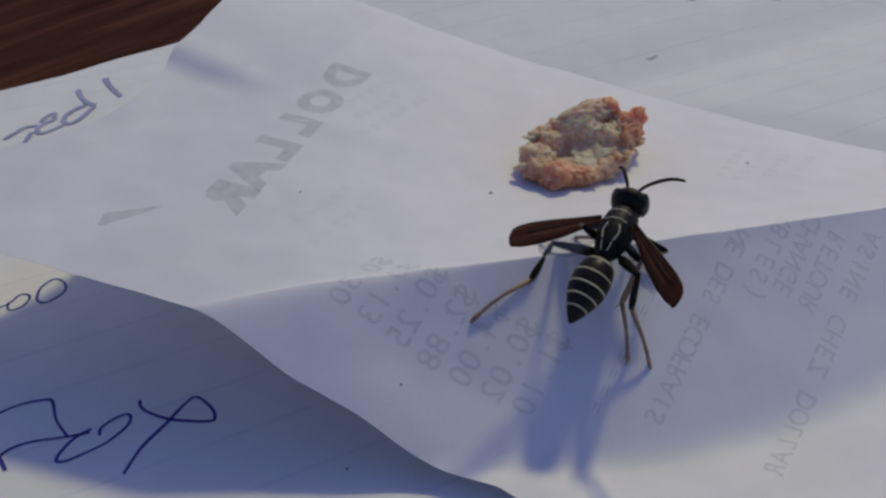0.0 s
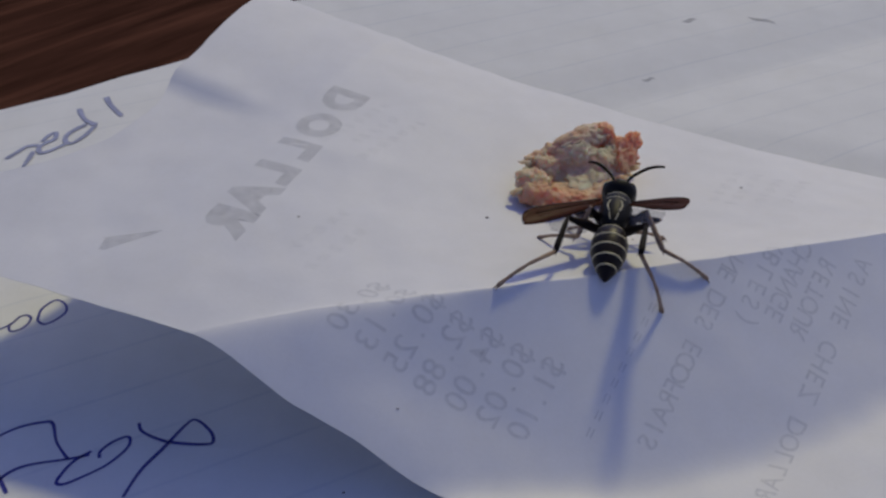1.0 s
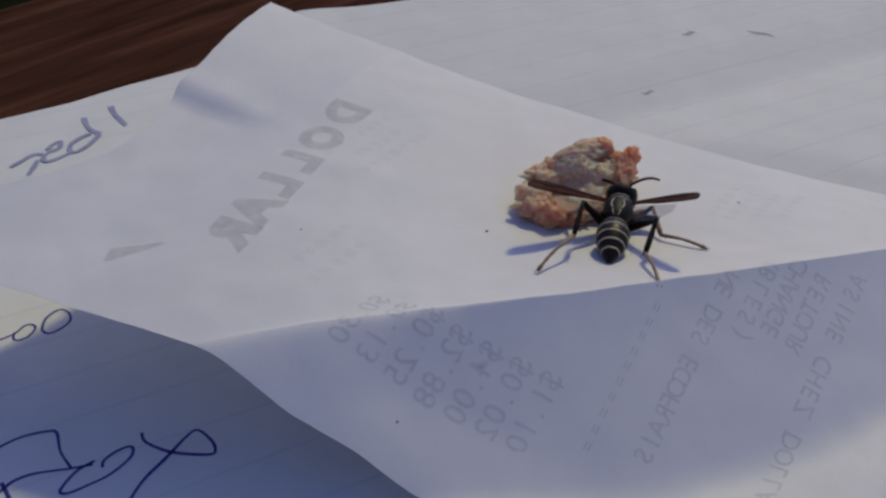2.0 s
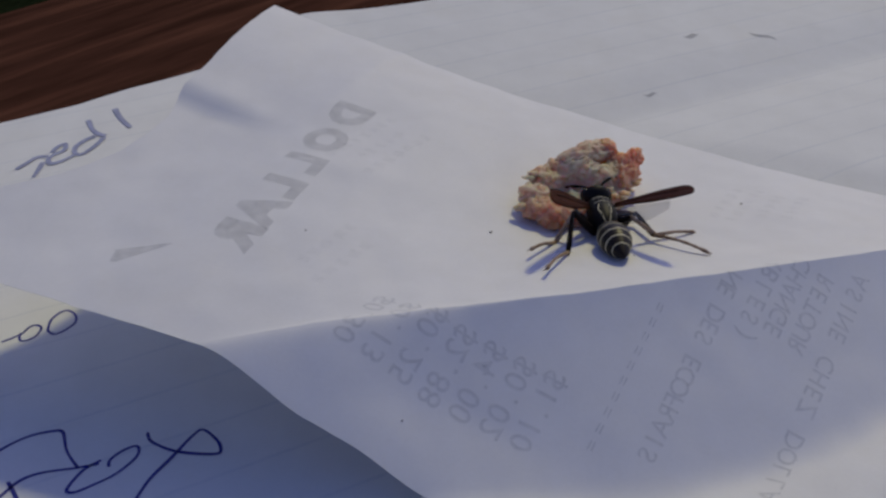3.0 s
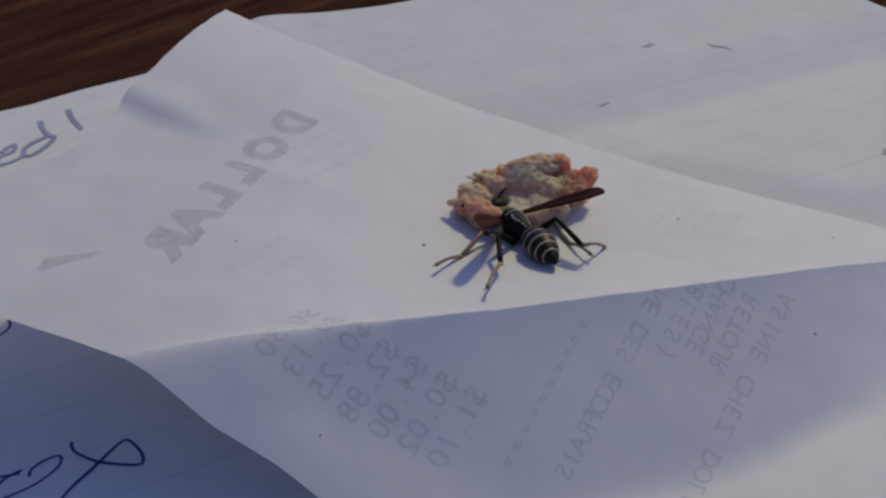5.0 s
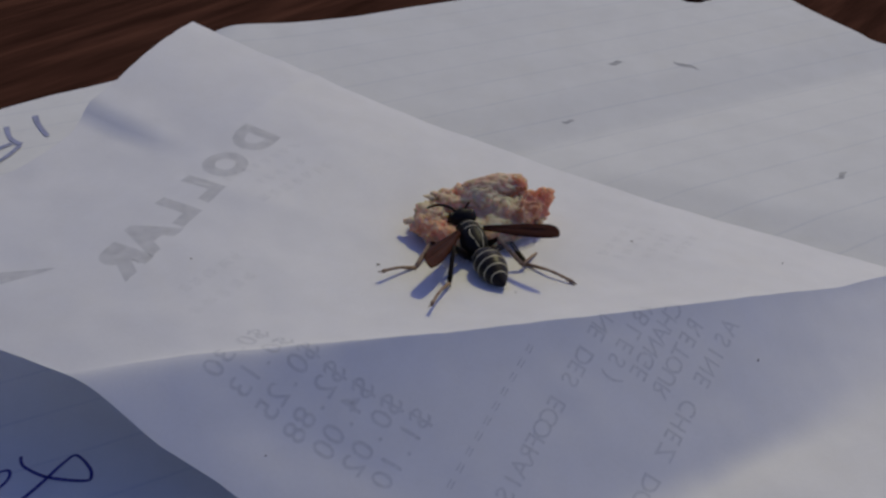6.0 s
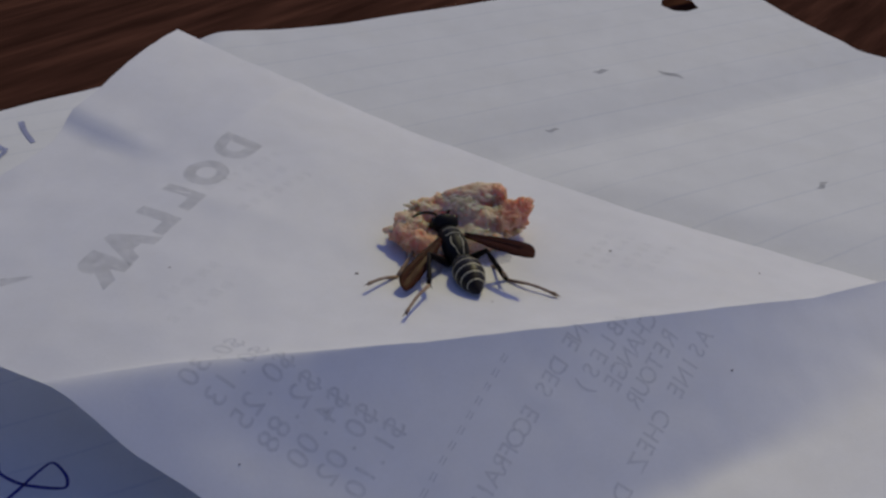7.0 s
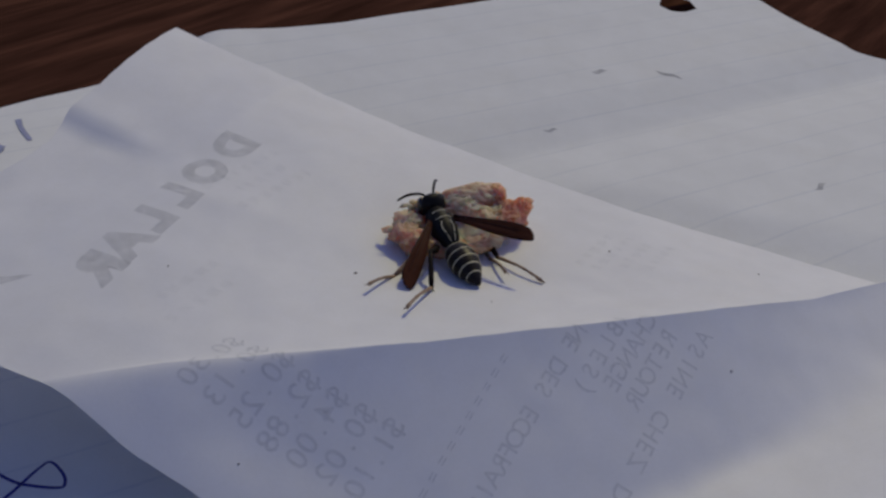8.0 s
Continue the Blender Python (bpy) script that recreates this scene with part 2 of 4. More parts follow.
def receipt_z(a, b):
    bc = crease_at(a)
    zc, zf = table_of(a, FOLD), table_of(a, FAR)
    if b <= bc:
        q = 1 - b / bc
        flat = zc + (zf - zc) * q - 0.75 * q * (1 - q) * smooth(a, 3.2, 6.0) * smooth(9.5 - a, 0, 3) + 0.55 * q * (1 - q) * smooth(5.5 - a, 0, 3)
        dent = 0.15 * smooth(b, 2.72 + 0.04 * a, 3.08 + 0.05 * a) * (1 - 0.85 * smooth(a, 0.6, 2.8))
        low = zf - 0.10 * min(1, b / 2.7) - dent
        flap = low + (zc - low) * max(0, (b - 3.2) / (WIDE - 3.2))
        z = flat + (flap - flat) * smooth(2.6 - a, 0, 1.9)
        z += 0.018 * math.exp(-(bc - b) / 0.06) * smooth(a, 3.0, 4.0)
        # the far edge curls down a little
        z += 0.075 * (1 - math.exp(-b / 0.55)) * smooth(3.0 - b, 0, 2.0) * smooth(9.8 - a, 0, 2)
        # a soft fold closing off the raised corner, and a long shallow wrinkle
        z += 0.03 * math.exp(-abs(a - 2.12 + 0.05 * (b - 1)) / 0.25) * smooth(2.9 - b, 0, 0.8)
        z += 0.02 * math.exp(-abs(b - 3.6 + 0.2 * (a - 2.5)) / 0.2) * smooth(a, 1.9, 2.6) * smooth(5.2 - a, 0, 1.0)
    else:
        soft = 0.14 * (1 - smooth(a, 3.8, 6.0)) + 0.01
        d = math.hypot(0.741 * (b - bc), soft) - soft
        z = zc * max(0.0, 1 - d / (1.30 + 0.40 * smooth(a, 5.0, 8.0))) + 0.018 * math.exp(-(b - bc) / 0.12) * smooth(a, 3.0, 4.0)
    floor = 0.035 + 0.03 * smooth(a, 6, 9) * (1 + wave(a, b, 1.3, 5))
    z = -soft_min(-z, -floor, 0.10)
    z += 0.11 * smooth(b, 6.1, 7.0) * smooth(a, 4.1, 5.1) * smooth(8.5 - a, 0, 2.5)
    return z + 0.013 * wave(a, b, 1.1, 4) + 0.009 * wave(a, b, 0.35, 6) + 0.006 * wave(a + b, 3 * (a - b), 1.3, 8)


def ground(x, y):
    a, b = along(x, y)
    return receipt_z(a, b) if a >= 0 and 0 <= b <= front_edge(a) else sheet_z(x, y)


# ---- the setting ----
def grid(us, vs, place, up=True):
    bm = bmesh.new()
    vert = [[bm.verts.new(place(u, v)) for v in vs] for u in us]
    for i in range(len(us) - 1):
        for j in range(len(vs) - 1):
            f = (vert[i][j], vert[i + 1][j], vert[i + 1][j + 1], vert[i][j + 1])
            bm.faces.new(f if up else f[::-1])
    return bm


def steps(a, b, n):
    return [a + (b - a) * i / n for i in range(n + 1)]


def slab(name, x0, x1, y0, y1, z0, z1, material, bevel):
    bm = bmesh.new()
    bmesh.ops.create_cube(bm, size=1)
    for v in bm.verts:
        v.co = Vector(((x0 + x1) / 2 + v.co.x * (x1 - x0), (y0 + y1) / 2 + v.co.y * (y1 - y0), (z0 + z1) / 2 + v.co.z * (z1 - z0)))
    bmesh.ops.bevel(bm, geom=bm.edges[:], offset=bevel, segments=3, affect="EDGES")
    return part(name, bm, material, smooth_shade=False)


def build_setting():
    bm = bmesh.new()
    bmesh.ops.create_grid(bm, x_segments=8, y_segments=8, size=60000)
    bmesh.ops.translate(bm, verts=bm.verts, vec=(0, 0, -75))
    tagged(part("ground", bm, SOIL), "dark shaded ground below the table", "ground", kind="structure")
    top = slab("tabletop", -70, 70, -40, 40, -3.0, -0.03, WOOD, 0.4)
    top.matrix_world = pose(0.265, -0.0635, 0, 0, 0, 55)
    for x, y in ((-64, -34), (64, -34), (-64, 34), (64, 34)):
        bm = bmesh.new()
        rings(bm, [((x, y, -3.0), (4.2, 0, 0), (0, 4.2, 0)), ((x, y, -12), (4.2, 0, 0), (0, 4.2, 0)), ((x, y, -14), (3.4, 0, 0), (0, 3.4, 0)), ((x, y, -75), (2.2, 0, 0), (0, 2.2, 0))], 16)
        part("leg", bm, WOOD, top)
    for x0, x1, y0, y1 in ((-60, 60, -35, -33), (-60, 60, 33, 35), (-65, -63, -30, 30), (63, 65, -30, 30)):
        board = slab("apron", x0, x1, y0, y1, -11, -3.0, WOOD, 0.2)
        board.parent = top
    tagged(top, "dark reddish-brown wooden tabletop with streaked grain", "table", kind="structure")


HOLE_U, HOLE_S, HOLE_R = 11.35, 6.3, 0.39
SHEET_TOP = [(-9, 7.30), (-4.2, 7.45), (-3.2, 7.55), (-2.2, 7.85), (-0.8, 8.12), (1.0, 7.97), (3.8, 7.80), (7.4, 7.82), (14, 8.0)]


def build_sheet():
    """One ruled sheet with a punched hole, lying on the table."""
    us, ss = steps(-9.0, 14.6, 210), steps(-13.0, 8.15, 176)

    def place(u, s):
        lim = 13.45 + 0.9 * smooth(3.2 - s, 0, 1.2) + 0.12 * wave(s, 0, 2.0, 9)
        u = -9.0 + (u + 9.0) * (lim + 9.0) / 23.6
        s2 = s if s < 2.6 else 2.6 + (s - 2.6) * (table_of(u, SHEET_TOP) - 2.6) / 5.55
        s2 += 0.04 * wave(u, 0, 1.5, 2) * smooth(s, 7, 8.15)
        dx, dy = u - HOLE_U, s2 - HOLE_S
        r = math.hypot(dx, dy)
        if 0 < r < 0.75:
            grow = HOLE_R + (r / 0.75) * (0.75 - HOLE_R)
            u, s2 = HOLE_U + dx / r * grow, HOLE_S + dy / r * grow
        x, y = 0.866 * u - 0.5 * s2, 0.5 * u + 0.866 * s2
        return Vector((x, y, sheet_z(x, y)))

    bm = grid(us, ss, place)
    mid = Vector((0.866 * HOLE_U - 0.5 * HOLE_S, 0.5 * HOLE_U + 0.866 * HOLE_S))
    gone = [f for f in bm.faces if (f.calc_center_median().xy - mid).length < HOLE_R * 0.98]
    bmesh.ops.delete(bm, geom=gone, context="FACES")
    for e in bm.edges:
        e.smooth = not e.is_boundary
    ob = part("ruled_sheet", bm, RULED, smooth_shade="sheet")
    sol = ob.modifiers.new("thickness", "SOLIDIFY")
    sol.thickness, sol.offset = 0.00004, -1
    return tagged(ob, "creased white ruled notebook sheet with a punched hole", "paper")


def ribbon(bm, pts, width, lift):
    """A flat pen stroke that follows the sheet."""
    pts = [Vector((p[0], p[1])) for p in pts]
    rows = []
    for i, p in enumerate(pts):
        d = (pts[min(i + 1, len(pts) - 1)] - pts[max(i - 1, 0)])
        d = d.normalized() if d.length > 1e-6 else Vector((1, 0))
        n = Vector((-d.y, d.x)) * width * (0.8 + 0.35 * wave(p.x, p.y, 0.5, 7))
        rows.append([bm.verts.new((q.x, q.y, sheet_z(q.x, q.y) + lift)) for q in (p - n, p, p + n)])
    for a, b in zip(rows, rows[1:]):
        bm.faces.new((a[0], b[0], b[1], a[1]))
        bm.faces.new((a[1], b[1], b[2], a[2]))


def pen(parent, name, strokes, width, material, label):
    for s in strokes:
        bm = bmesh.new()
        ribbon(bm, spline([(*p, 0) for p in s], 8), width, 0.004 if width < 0.03 else 0.014)
        part(name, bm, material, parent, label)


def build_handwriting(sheet):
    cross = [(-2.64, -3.37), (-2.56, -3.50), (-2.32, -3.62), (-2.08, -3.66), (-1.86, -3.66), (-1.83, -3.60), (-1.90, -3.47), (-2.08, -3.32), (-2.17, -3.42), (-2.29, -3.72), (-2.42, -4.02), (-2.48, -4.35)]
    loop = [(-2.87, -3.86), (-2.89, -3.77), (-2.82, -3.65), (-2.71, -3.57), (-2.65, -3.61), (-2.65, -3.74), (-2.77, -3.95), (-2.94, -4.10), (-3.09, -4.20), (-3.17, -4.16), (-3.11, -3.92), (-2.98, -3.77)]
    hook = [(-4.13, -3.78), (-3.99, -3.58), (-3.82, -3.44), (-3.62, -3.37), (-3.51, -3.39), (-3.37, -3.65), (-3.17, -3.88)]
    tail = [(-3.80, -4.35), (-3.73, -4.17), (-3.65, -4.04), (-3.49, -3.95), (-3.18, -3.88), (-2.98, -3.82)]
    tick = [(-3.78, -4.08), (-3.70, -4.17), (-3.58, -4.32)]
    small = [(-4.82, -1.90), (-4.66, -1.75), (-4.61, -1.60), (-4.53, -1.57), (-4.46, -1.64), (-4.47, -1.79), (-4.55, -1.87), (-4.63, -1.85), (-4.67, -1.72)]
    large = [(-4.37, -1.67), (-4.41, -1.45), (-4.32, -1.27), (-4.18, -1.33), (-4.10, -1.50), (-4.17, -1.67), (-4.27, -1.74), (-4.37, -1.67)]
    pen(sheet, "pen_stroke", [cross, loop, hook, tail, tick, small, large], 0.021, PEN, "dark blue ballpoint stroke")
    bar = [(-5.77, 4.75), (-5.56, 4.39), (-5.24, 3.97)]
    stem = [(-6.07, 4.27), (-5.85, 3.89), (-5.67, 3.71), (-5.55, 3.65)]
    bowl = [(-5.56, 3.60), (-5.60, 3.25), (-5.70, 2.99), (-5.83, 3.03), (-5.90, 3.26), (-5.83, 3.50), (-5.72, 3.65)]
    e = [(-6.22, 3.06), (-6.20, 3.26), (-6.12, 3.36), (-6.05, 3.14), (-6.14, 3.00), (-6.18, 2.82), (-6.08, 2.66), (-5.95, 2.74), (-5.81, 2.95)]
    s = [(-6.22, 2.92), (-6.39, 2.88), (-6.47, 2.68), (-6.55, 2.47)]
    r = [(-6.22, 2.70), (-6.19, 2.45), (-6.17, 2.21)]
    pen(sheet, "pen_stroke", [bar, stem, bowl, e, s, r], 0.050, PALE_PEN, "faded blue ballpoint stroke")


def build_receipt():
    """A long curled till receipt, face down, with a slanting crease."""
    aa, kk = steps(0, 16, 260), steps(0, 2, 150)

    def place(a, k):
        bc = crease_at(a)
        b = bc * (1 - (1 - k) ** 1.8) if k <= 1 else bc + (front_edge(a) - bc) * (k - 1) ** 1.8
        edge = 0.012 * wave(a, b, 0.25, 1)
        # the end is torn unevenly; past b 5.2 an added tongue shades the sheet
        a += table_of(b, [(0, 0), (1.5, 0.15), (2.4, 0.26), (3.0, 0.29), (3.4, 0.42), (3.9, 0.44), (4.3, 0.40), (4.75, 0.25), (5.2, 0.0), (5.8, -0.80), (6.3, -1.0), (6.87, -1.2)]) * max(0.0, 1 - a / 1.6) + (edge if a == 0 else 0)
        x, y = over(a, b)
        return Vector((x, y, receipt_z(a, b)))

    bm = grid(aa, kk, place, up=False)
    for e in bm.edges:
        e.smooth = not e.is_boundary
    ob = part("receipt", bm, RECEIPT, smooth_shade="sheet")
    sol = ob.modifiers.new("thickness", "SOLIDIFY")
    sol.thickness, sol.offset = 0.00003, -1
    return tagged(ob, "creased white till receipt lying face down, print showing through", "receipt")


def glyph(receipt, sign, a, b, size, slant, material, label, bold, stretch):
    """One printed character, mirrored as it shows through the back of the receipt; centred on b, standing on a."""
    cu = bpy.data.curves.new("print", "FONT")
    cu.body, cu.size, cu.resolution_u, cu.offset = sign, size, 3, bold
    tmp = new("print", cu)
    me = bpy.data.meshes.new_from_object(tmp.evaluated_get(bpy.context.evaluated_depsgraph_get()))
    bpy.data.objects.remove(tmp)
    bpy.data.curves.remove(cu)
    bm = bmesh.new()
    bm.from_mesh(me)
    bpy.data.meshes.remove(me)
    mid = (max(v.co.x for v in bm.verts) + min(v.co.x for v in bm.verts)) / 2
    bmesh.ops.triangulate(bm, faces=bm.faces)
    bmesh.ops.subdivide_edges(bm, edges=[e for e in bm.edges if e.calc_length() > 0.12], cuts=4)
    for v in bm.verts:
        across = (v.co.x - mid) * stretch
        a2, b2 = a - v.co.y + slant * across, b + across
        x, y = over(a2, b2)
        v.co = Vector((x, y, receipt_z(a2, b2) + 0.005))
    part("printed_character", bm, material, receipt, label)


def print_line(receipt, words, a, b0, size, step, slant):
    for i, sign in enumerate(words):
        if sign != " ":
            glyph(receipt, sign, a + slant * step * i, b0 + step * i, size, slant, THERMAL, "faint grey mirrored print", 0.002, 1.0)


def build_print(receipt):
    for sign, b in zip("DOLLAR", (2.31, 3.02, 3.66, 4.22, 4.74, 5.27)):
        glyph(receipt, sign, 2.68 + 0.048 * (b - 2.3), b, 0.66, 0.0, LOGO, "large grey mirrored letter", 0.045, 1.08)
    for i, words in enumerate(("$0.30", "$0.13", "$0.25", "$2.88", "$4.00", "$0.02", "$1.10")):
        print_line(receipt, words, 4.60 + 0.297 * i, 5.58 + 0.02 * (3 - abs(i - 3)), 0.30, 0.152, -0.20)
    for words, a, b0, step in (("= = = = = = = = = =", 7.10, 4.50, 0.08), ("NE DES ECOFRAIS", 7.72, 3.85, 0.139), ("ABLES)", 8.10, 3.40, 0.178), ("CHANGE", 8.36, 3.27, 0.165), ("RETOUR", 8.61, 3.30, 0.165), ("ASINE CHEZ DOLLAR", 8.96, 3.05, 0.178)):
        print_line(receipt, words, a, b0, 0.17 if step < 0.12 else 0.25, step, -0.19)
    # lines too faint to read
    rnd = random.Random(11)
    for a, b0, b1 in ((2.95, 2.05, 3.35), (3.2, 2.3, 3.1), (3.5, 2.2, 3.5), (7.35, 1.0, 1.9), (7.6, 0.9, 2.0), (7.85, 1.0, 1.8), (8.15, 0.9, 1.7), (3.6, 4.5, 5.3), (3.9, 4.7, 5.6)):
        b = b0
        while b < b1:
            w = rnd.uniform(0.08, 0.15)
            bm = bmesh.new()
            vs = []
            for i in range(4):
                for h in (-0.5, 0.5):
                    a2 = a - 0.2 * (b - b0) + h * rnd.uniform(0.09, 0.16)
                    x, y = over(a2, b + w * i / 3)
                    vs.append(bm.verts.new((x, y, receipt_z(a2, b + w * i / 3) + 0.005)))
            for i in range(3):
                bm.faces.new((vs[2 * i], vs[2 * i + 1], vs[2 * i + 3], vs[2 * i + 2]))
            part("printed_bar", bm, GHOST, receipt, "very faint grey print")
            b += w + rnd.uniform(0.05, 0.09)
    # the wedge at the edge of the printed logo
    bm = bmesh.new()
    row = []
    for i in range(9):
        k = i / 8
        for h in (-1, 1):
            a2 = 1.54 + 0.5 * k + (h + 1) * 0.02
            b = 5.98 - 0.31 * k + (0.0 if h < 0 else 0.34 * min(1, 6 * k) * (1 - k))
            x, y = over(a2, b)
            row.append(bm.verts.new((x, y, receipt_z(a2, b) + 0.005)))
    for i in range(8):
        bm.faces.new((row[2 * i], row[2 * i + 1], row[2 * i + 3], row[2 * i + 2]))
    part("printed_wedge", bm, LOGO, receipt, "grey wedge of the printed heading")


def smudge(sheet, x, y, length, width, turn):
    """A dark pencil smear on the ruled sheet."""
    bm = bmesh.new()
    pts = []
    for i in range(9):
        k = i / 8 - 0.5
        pts.append((x + length * k * math.cos(turn) - 0.04 * math.sin(6 * k) * math.sin(turn), y + length * k * math.sin(turn) + 0.04 * math.sin(6 * k) * math.cos(turn)))
    rows = []
    for i, (px, py) in enumerate(pts):
        w = width * math.sin(math.pi * (i + 0.3) / 8.6)
        rows.append([bm.verts.new((px - h * w * math.sin(turn), py + h * w * math.cos(turn), sheet_z(px, py) + 0.006)) for h in (-1, 0, 1)])
    for a, b in zip(rows, rows[1:]):
        for k in range(2):
            bm.faces.new((a[k], a[k + 1], b[k + 1], b[k]))
    part("smudge", bm, GREASE, sheet, "dark grey pencil smudge")


def crumb(x, y, size, turn):
    bm = bmesh.new()
    bmesh.ops.create_icosphere(bm, subdivisions=2, radius=1)
    for v in bm.verts:
        k = 1 + 0.4 * noise.noise(v.co * 2 + Vector((x * 9, y * 9, 0)))
        v.co = Vector((v.co.x * size * 1.5 * k, v.co.y * size * k, (v.co.z + 0.8) * size * 0.6))
    ob = part("crumb", bm, CRUMB)
    ob.matrix_basis = pose(x * CM, y * CM, ground(x, y) * CM, 0, 0, turn)
    tagged(ob, "tiny dark crumb on the white receipt", "crumb", "crumbs on the receipt")


def build_small(sheet):
    smudge(sheet, 4.57, 7.33, 0.34, 0.09, 0.35)
    smudge(sheet, 5.95, 7.46, 0.55, 0.07, -0.55)
    smudge(sheet, 3.52, 5.05, 0.26, 0.07, 0.2)
    smudge(sheet, 7.70, 3.30, 0.34, 0.05, 0.7)
    for x, y, size, turn in ((0.82, -1.07, 0.017, 10), (-1.19, -1.59, 0.010, 40), (3.95, 0.19, 0.014, 25), (2.41, -1.39, 0.008, 0), (5.06, -2.02, 0.014, 60), (0.02, -3.83, 0.010, 20), (-0.47, -4.27, 0.013, 35), (5.81, -0.09, 0.012, 70)):
        crumb(x, y, size * 0.8, turn)


# ---- the scrap of meat ----
def lump(bm, centre, size, turn, seed, rough, detail=4):
    """A torn lump: an uneven ball with pits and ragged tufts."""
    off = Vector((seed * 3.7, seed * 1.3, seed * 5.1))
    r = pose(0, 0, 0, *turn).to_3x3()
    for v in bmesh.ops.create_icosphere(bm, subdivisions=detail, radius=1)["verts"]:
        p = v.co.copy()
        n = noise.fractal(p * 1.6 + off, 1.0, 2.0, 3)
        m = noise.fractal(p * 4.0 + off, 1.0, 2.0, 3)
        k = noise.noise(p * 10 + off)
        g = 1 + rough * (0.60 * n + 0.50 * m + 0.12 * noise.noise(p * 17 + off)) + rough * 0.35 * max(0.0, k) ** 1.5
        q = Vector((p.x * size[0], p.y * size[1], p.z * size[2])) * max(0.3, g)
        v.co = r @ q + Vector(centre)


def grown(name, parent, lumps, material, label):
    """Several lumps grown together into one body of flesh."""
    bm = bmesh.new()
    for centre, size, turn, seed, rough in lumps:
        lump(bm, centre, size, turn, seed, rough, 5)
    ob = part(name, bm, material, parent, label)
    re = ob.modifiers.new("grown_together", "REMESH")
    re.mode, re.voxel_size, re.use_smooth_shade = "VOXEL", 0.00012, True
    return ob


def build_meat():
    meat = tagged(new("meat_scrap"), "ragged scrap of pale pink cooked meat with reddish edges", "food scrap")
    pale, red, brown = MEAT_PALE, MEAT_RED, MEAT_BROWN
    grown("crumbly_middle", meat, [
        ((0.12, 0.04, 0.13), (0.44, 0.34, 0.14), (14, 0, 30), 1, 0.40), ((0.26, 0.22, 0.24), (0.24, 0.20, 0.16), (18, 0, 30), 21, 0.42), ((-0.02, 0.22, 0.32), (0.26, 0.20, 0.20), (15, 0, 30), 22, 0.42),
        ((-0.24, 0.20, 0.32), (0.22, 0.18, 0.18), (15, 0, 10), 13, 0.45), ((-0.44, 0.04, 0.27), (0.20, 0.20, 0.18), (15, 8, 30), 3, 0.45), ((-0.57, -0.28, 0.25), (0.20, 0.19, 0.16), (10, 6, 30), 12, 0.40),
        ((0.42, 0.34, 0.22), (0.18, 0.22, 0.17), (0, 0, 0), 23, 0.45)], pale, "pale crumbly middle")
    grown("top_slab", meat, [((0.0, 0.36, 0.46), (0.34, 0.15, 0.15), (12, -4, 34), 2, 0.30), ((0.16, 0.48, 0.46), (0.26, 0.17, 0.14), (8, 4, 30), 24, 0.34)], brown, "greyish-brown slab along the top")
    grown("slab_end", meat, [((0.33, 0.55, 0.44), (0.14, 0.14, 0.15), (10, 0, 30), 14, 0.42)], red, "pinkish end of the slab")
    grown("red_flake", meat, [((0.57, 0.38, 0.22), (0.15, 0.31, 0.20), (10, 0, -24), 4, 0.42), ((0.69, 0.55, 0.34), (0.10, 0.15, 0.13), (10, 0, -30), 15, 0.6), ((0.50, 0.47, 0.32), (0.14, 0.14, 0.13), (0, 0, 20), 31, 0.5)], red, "reddish torn flake")
    grown("red_rim", meat, [
        ((-0.36, -0.60, 0.17), (0.21, 0.15, 0.15), (0, 4, 10), 5, 0.46), ((-0.58, -0.50, 0.23), (0.18, 0.14, 0.12), (0, -8, 30), 16, 0.50), ((-0.06, -0.46, 0.10), (0.26, 0.14, 0.11), (0, 0, 24), 7, 0.45),
        ((0.32, -0.14, 0.09), (0.30, 0.15, 0.10), (0, 0, 50), 9, 0.45), ((-0.05, -0.15, 0.07), (0.52, 0.36, 0.11), (0, 8, 30), 8, 0.35)], red, "reddish torn rim and underside")
    grown("pale_tip", meat, [((-0.74, -0.54, 0.26), (0.09, 0.05, 0.04), (0, -8, 10), 6, 0.8)], brown, "pale torn tip")

    rnd = random.Random(5)
    for i in range(34):
        ang = rnd.uniform(0, 6.28)
        u, v = 0.84 * rnd.uniform(0.85, 1.0) * math.cos(ang), 0.45 * rnd.uniform(0.85, 1.02) * math.sin(ang)
        px, py = 0.8 * u - 0.6 * v - 0.02, 0.6 * u + 0.8 * v - 0.04
        bm = bmesh.new()
        lump(bm, (px, py, 0.15 + max(0.0, 0.5 * v) + rnd.uniform(-0.04, 0.06) + 0.06 * (u < -0.4)), (rnd.uniform(0.04, 0.09), rnd.uniform(0.02, 0.05), rnd.uniform(0.02, 0.04)), (rnd.uniform(-30, 30), 0, math.degrees(ang) + 37), 10 + i, 0.8, 3)
        part("tuft", bm, red if u > 0.3 or v < 0 else pale, meat, "ragged tuft")
    return meat


# ---- the wasp ----
# local axes: x to its right, y ahead, z up; the origin is the middle of the thorax
LEGS = {"lf": (-0.10, 0.17, -0.13, 0.36, 0.34, 0.40), "lm": (-0.12, 0.02, -0.15, 0.44, 0.44, 0.55), "lh": (-0.11, -0.15, -0.14, 0.50, 0.48, 0.70),
        "rf": (0.10, 0.17, -0.13, 0.36, 0.34, 0.40), "rm": (0.12, 0.02, -0.15, 0.44, 0.44, 0.55), "rh": (0.11, -0.15, -0.14, 0.50, 0.48, 0.70)}


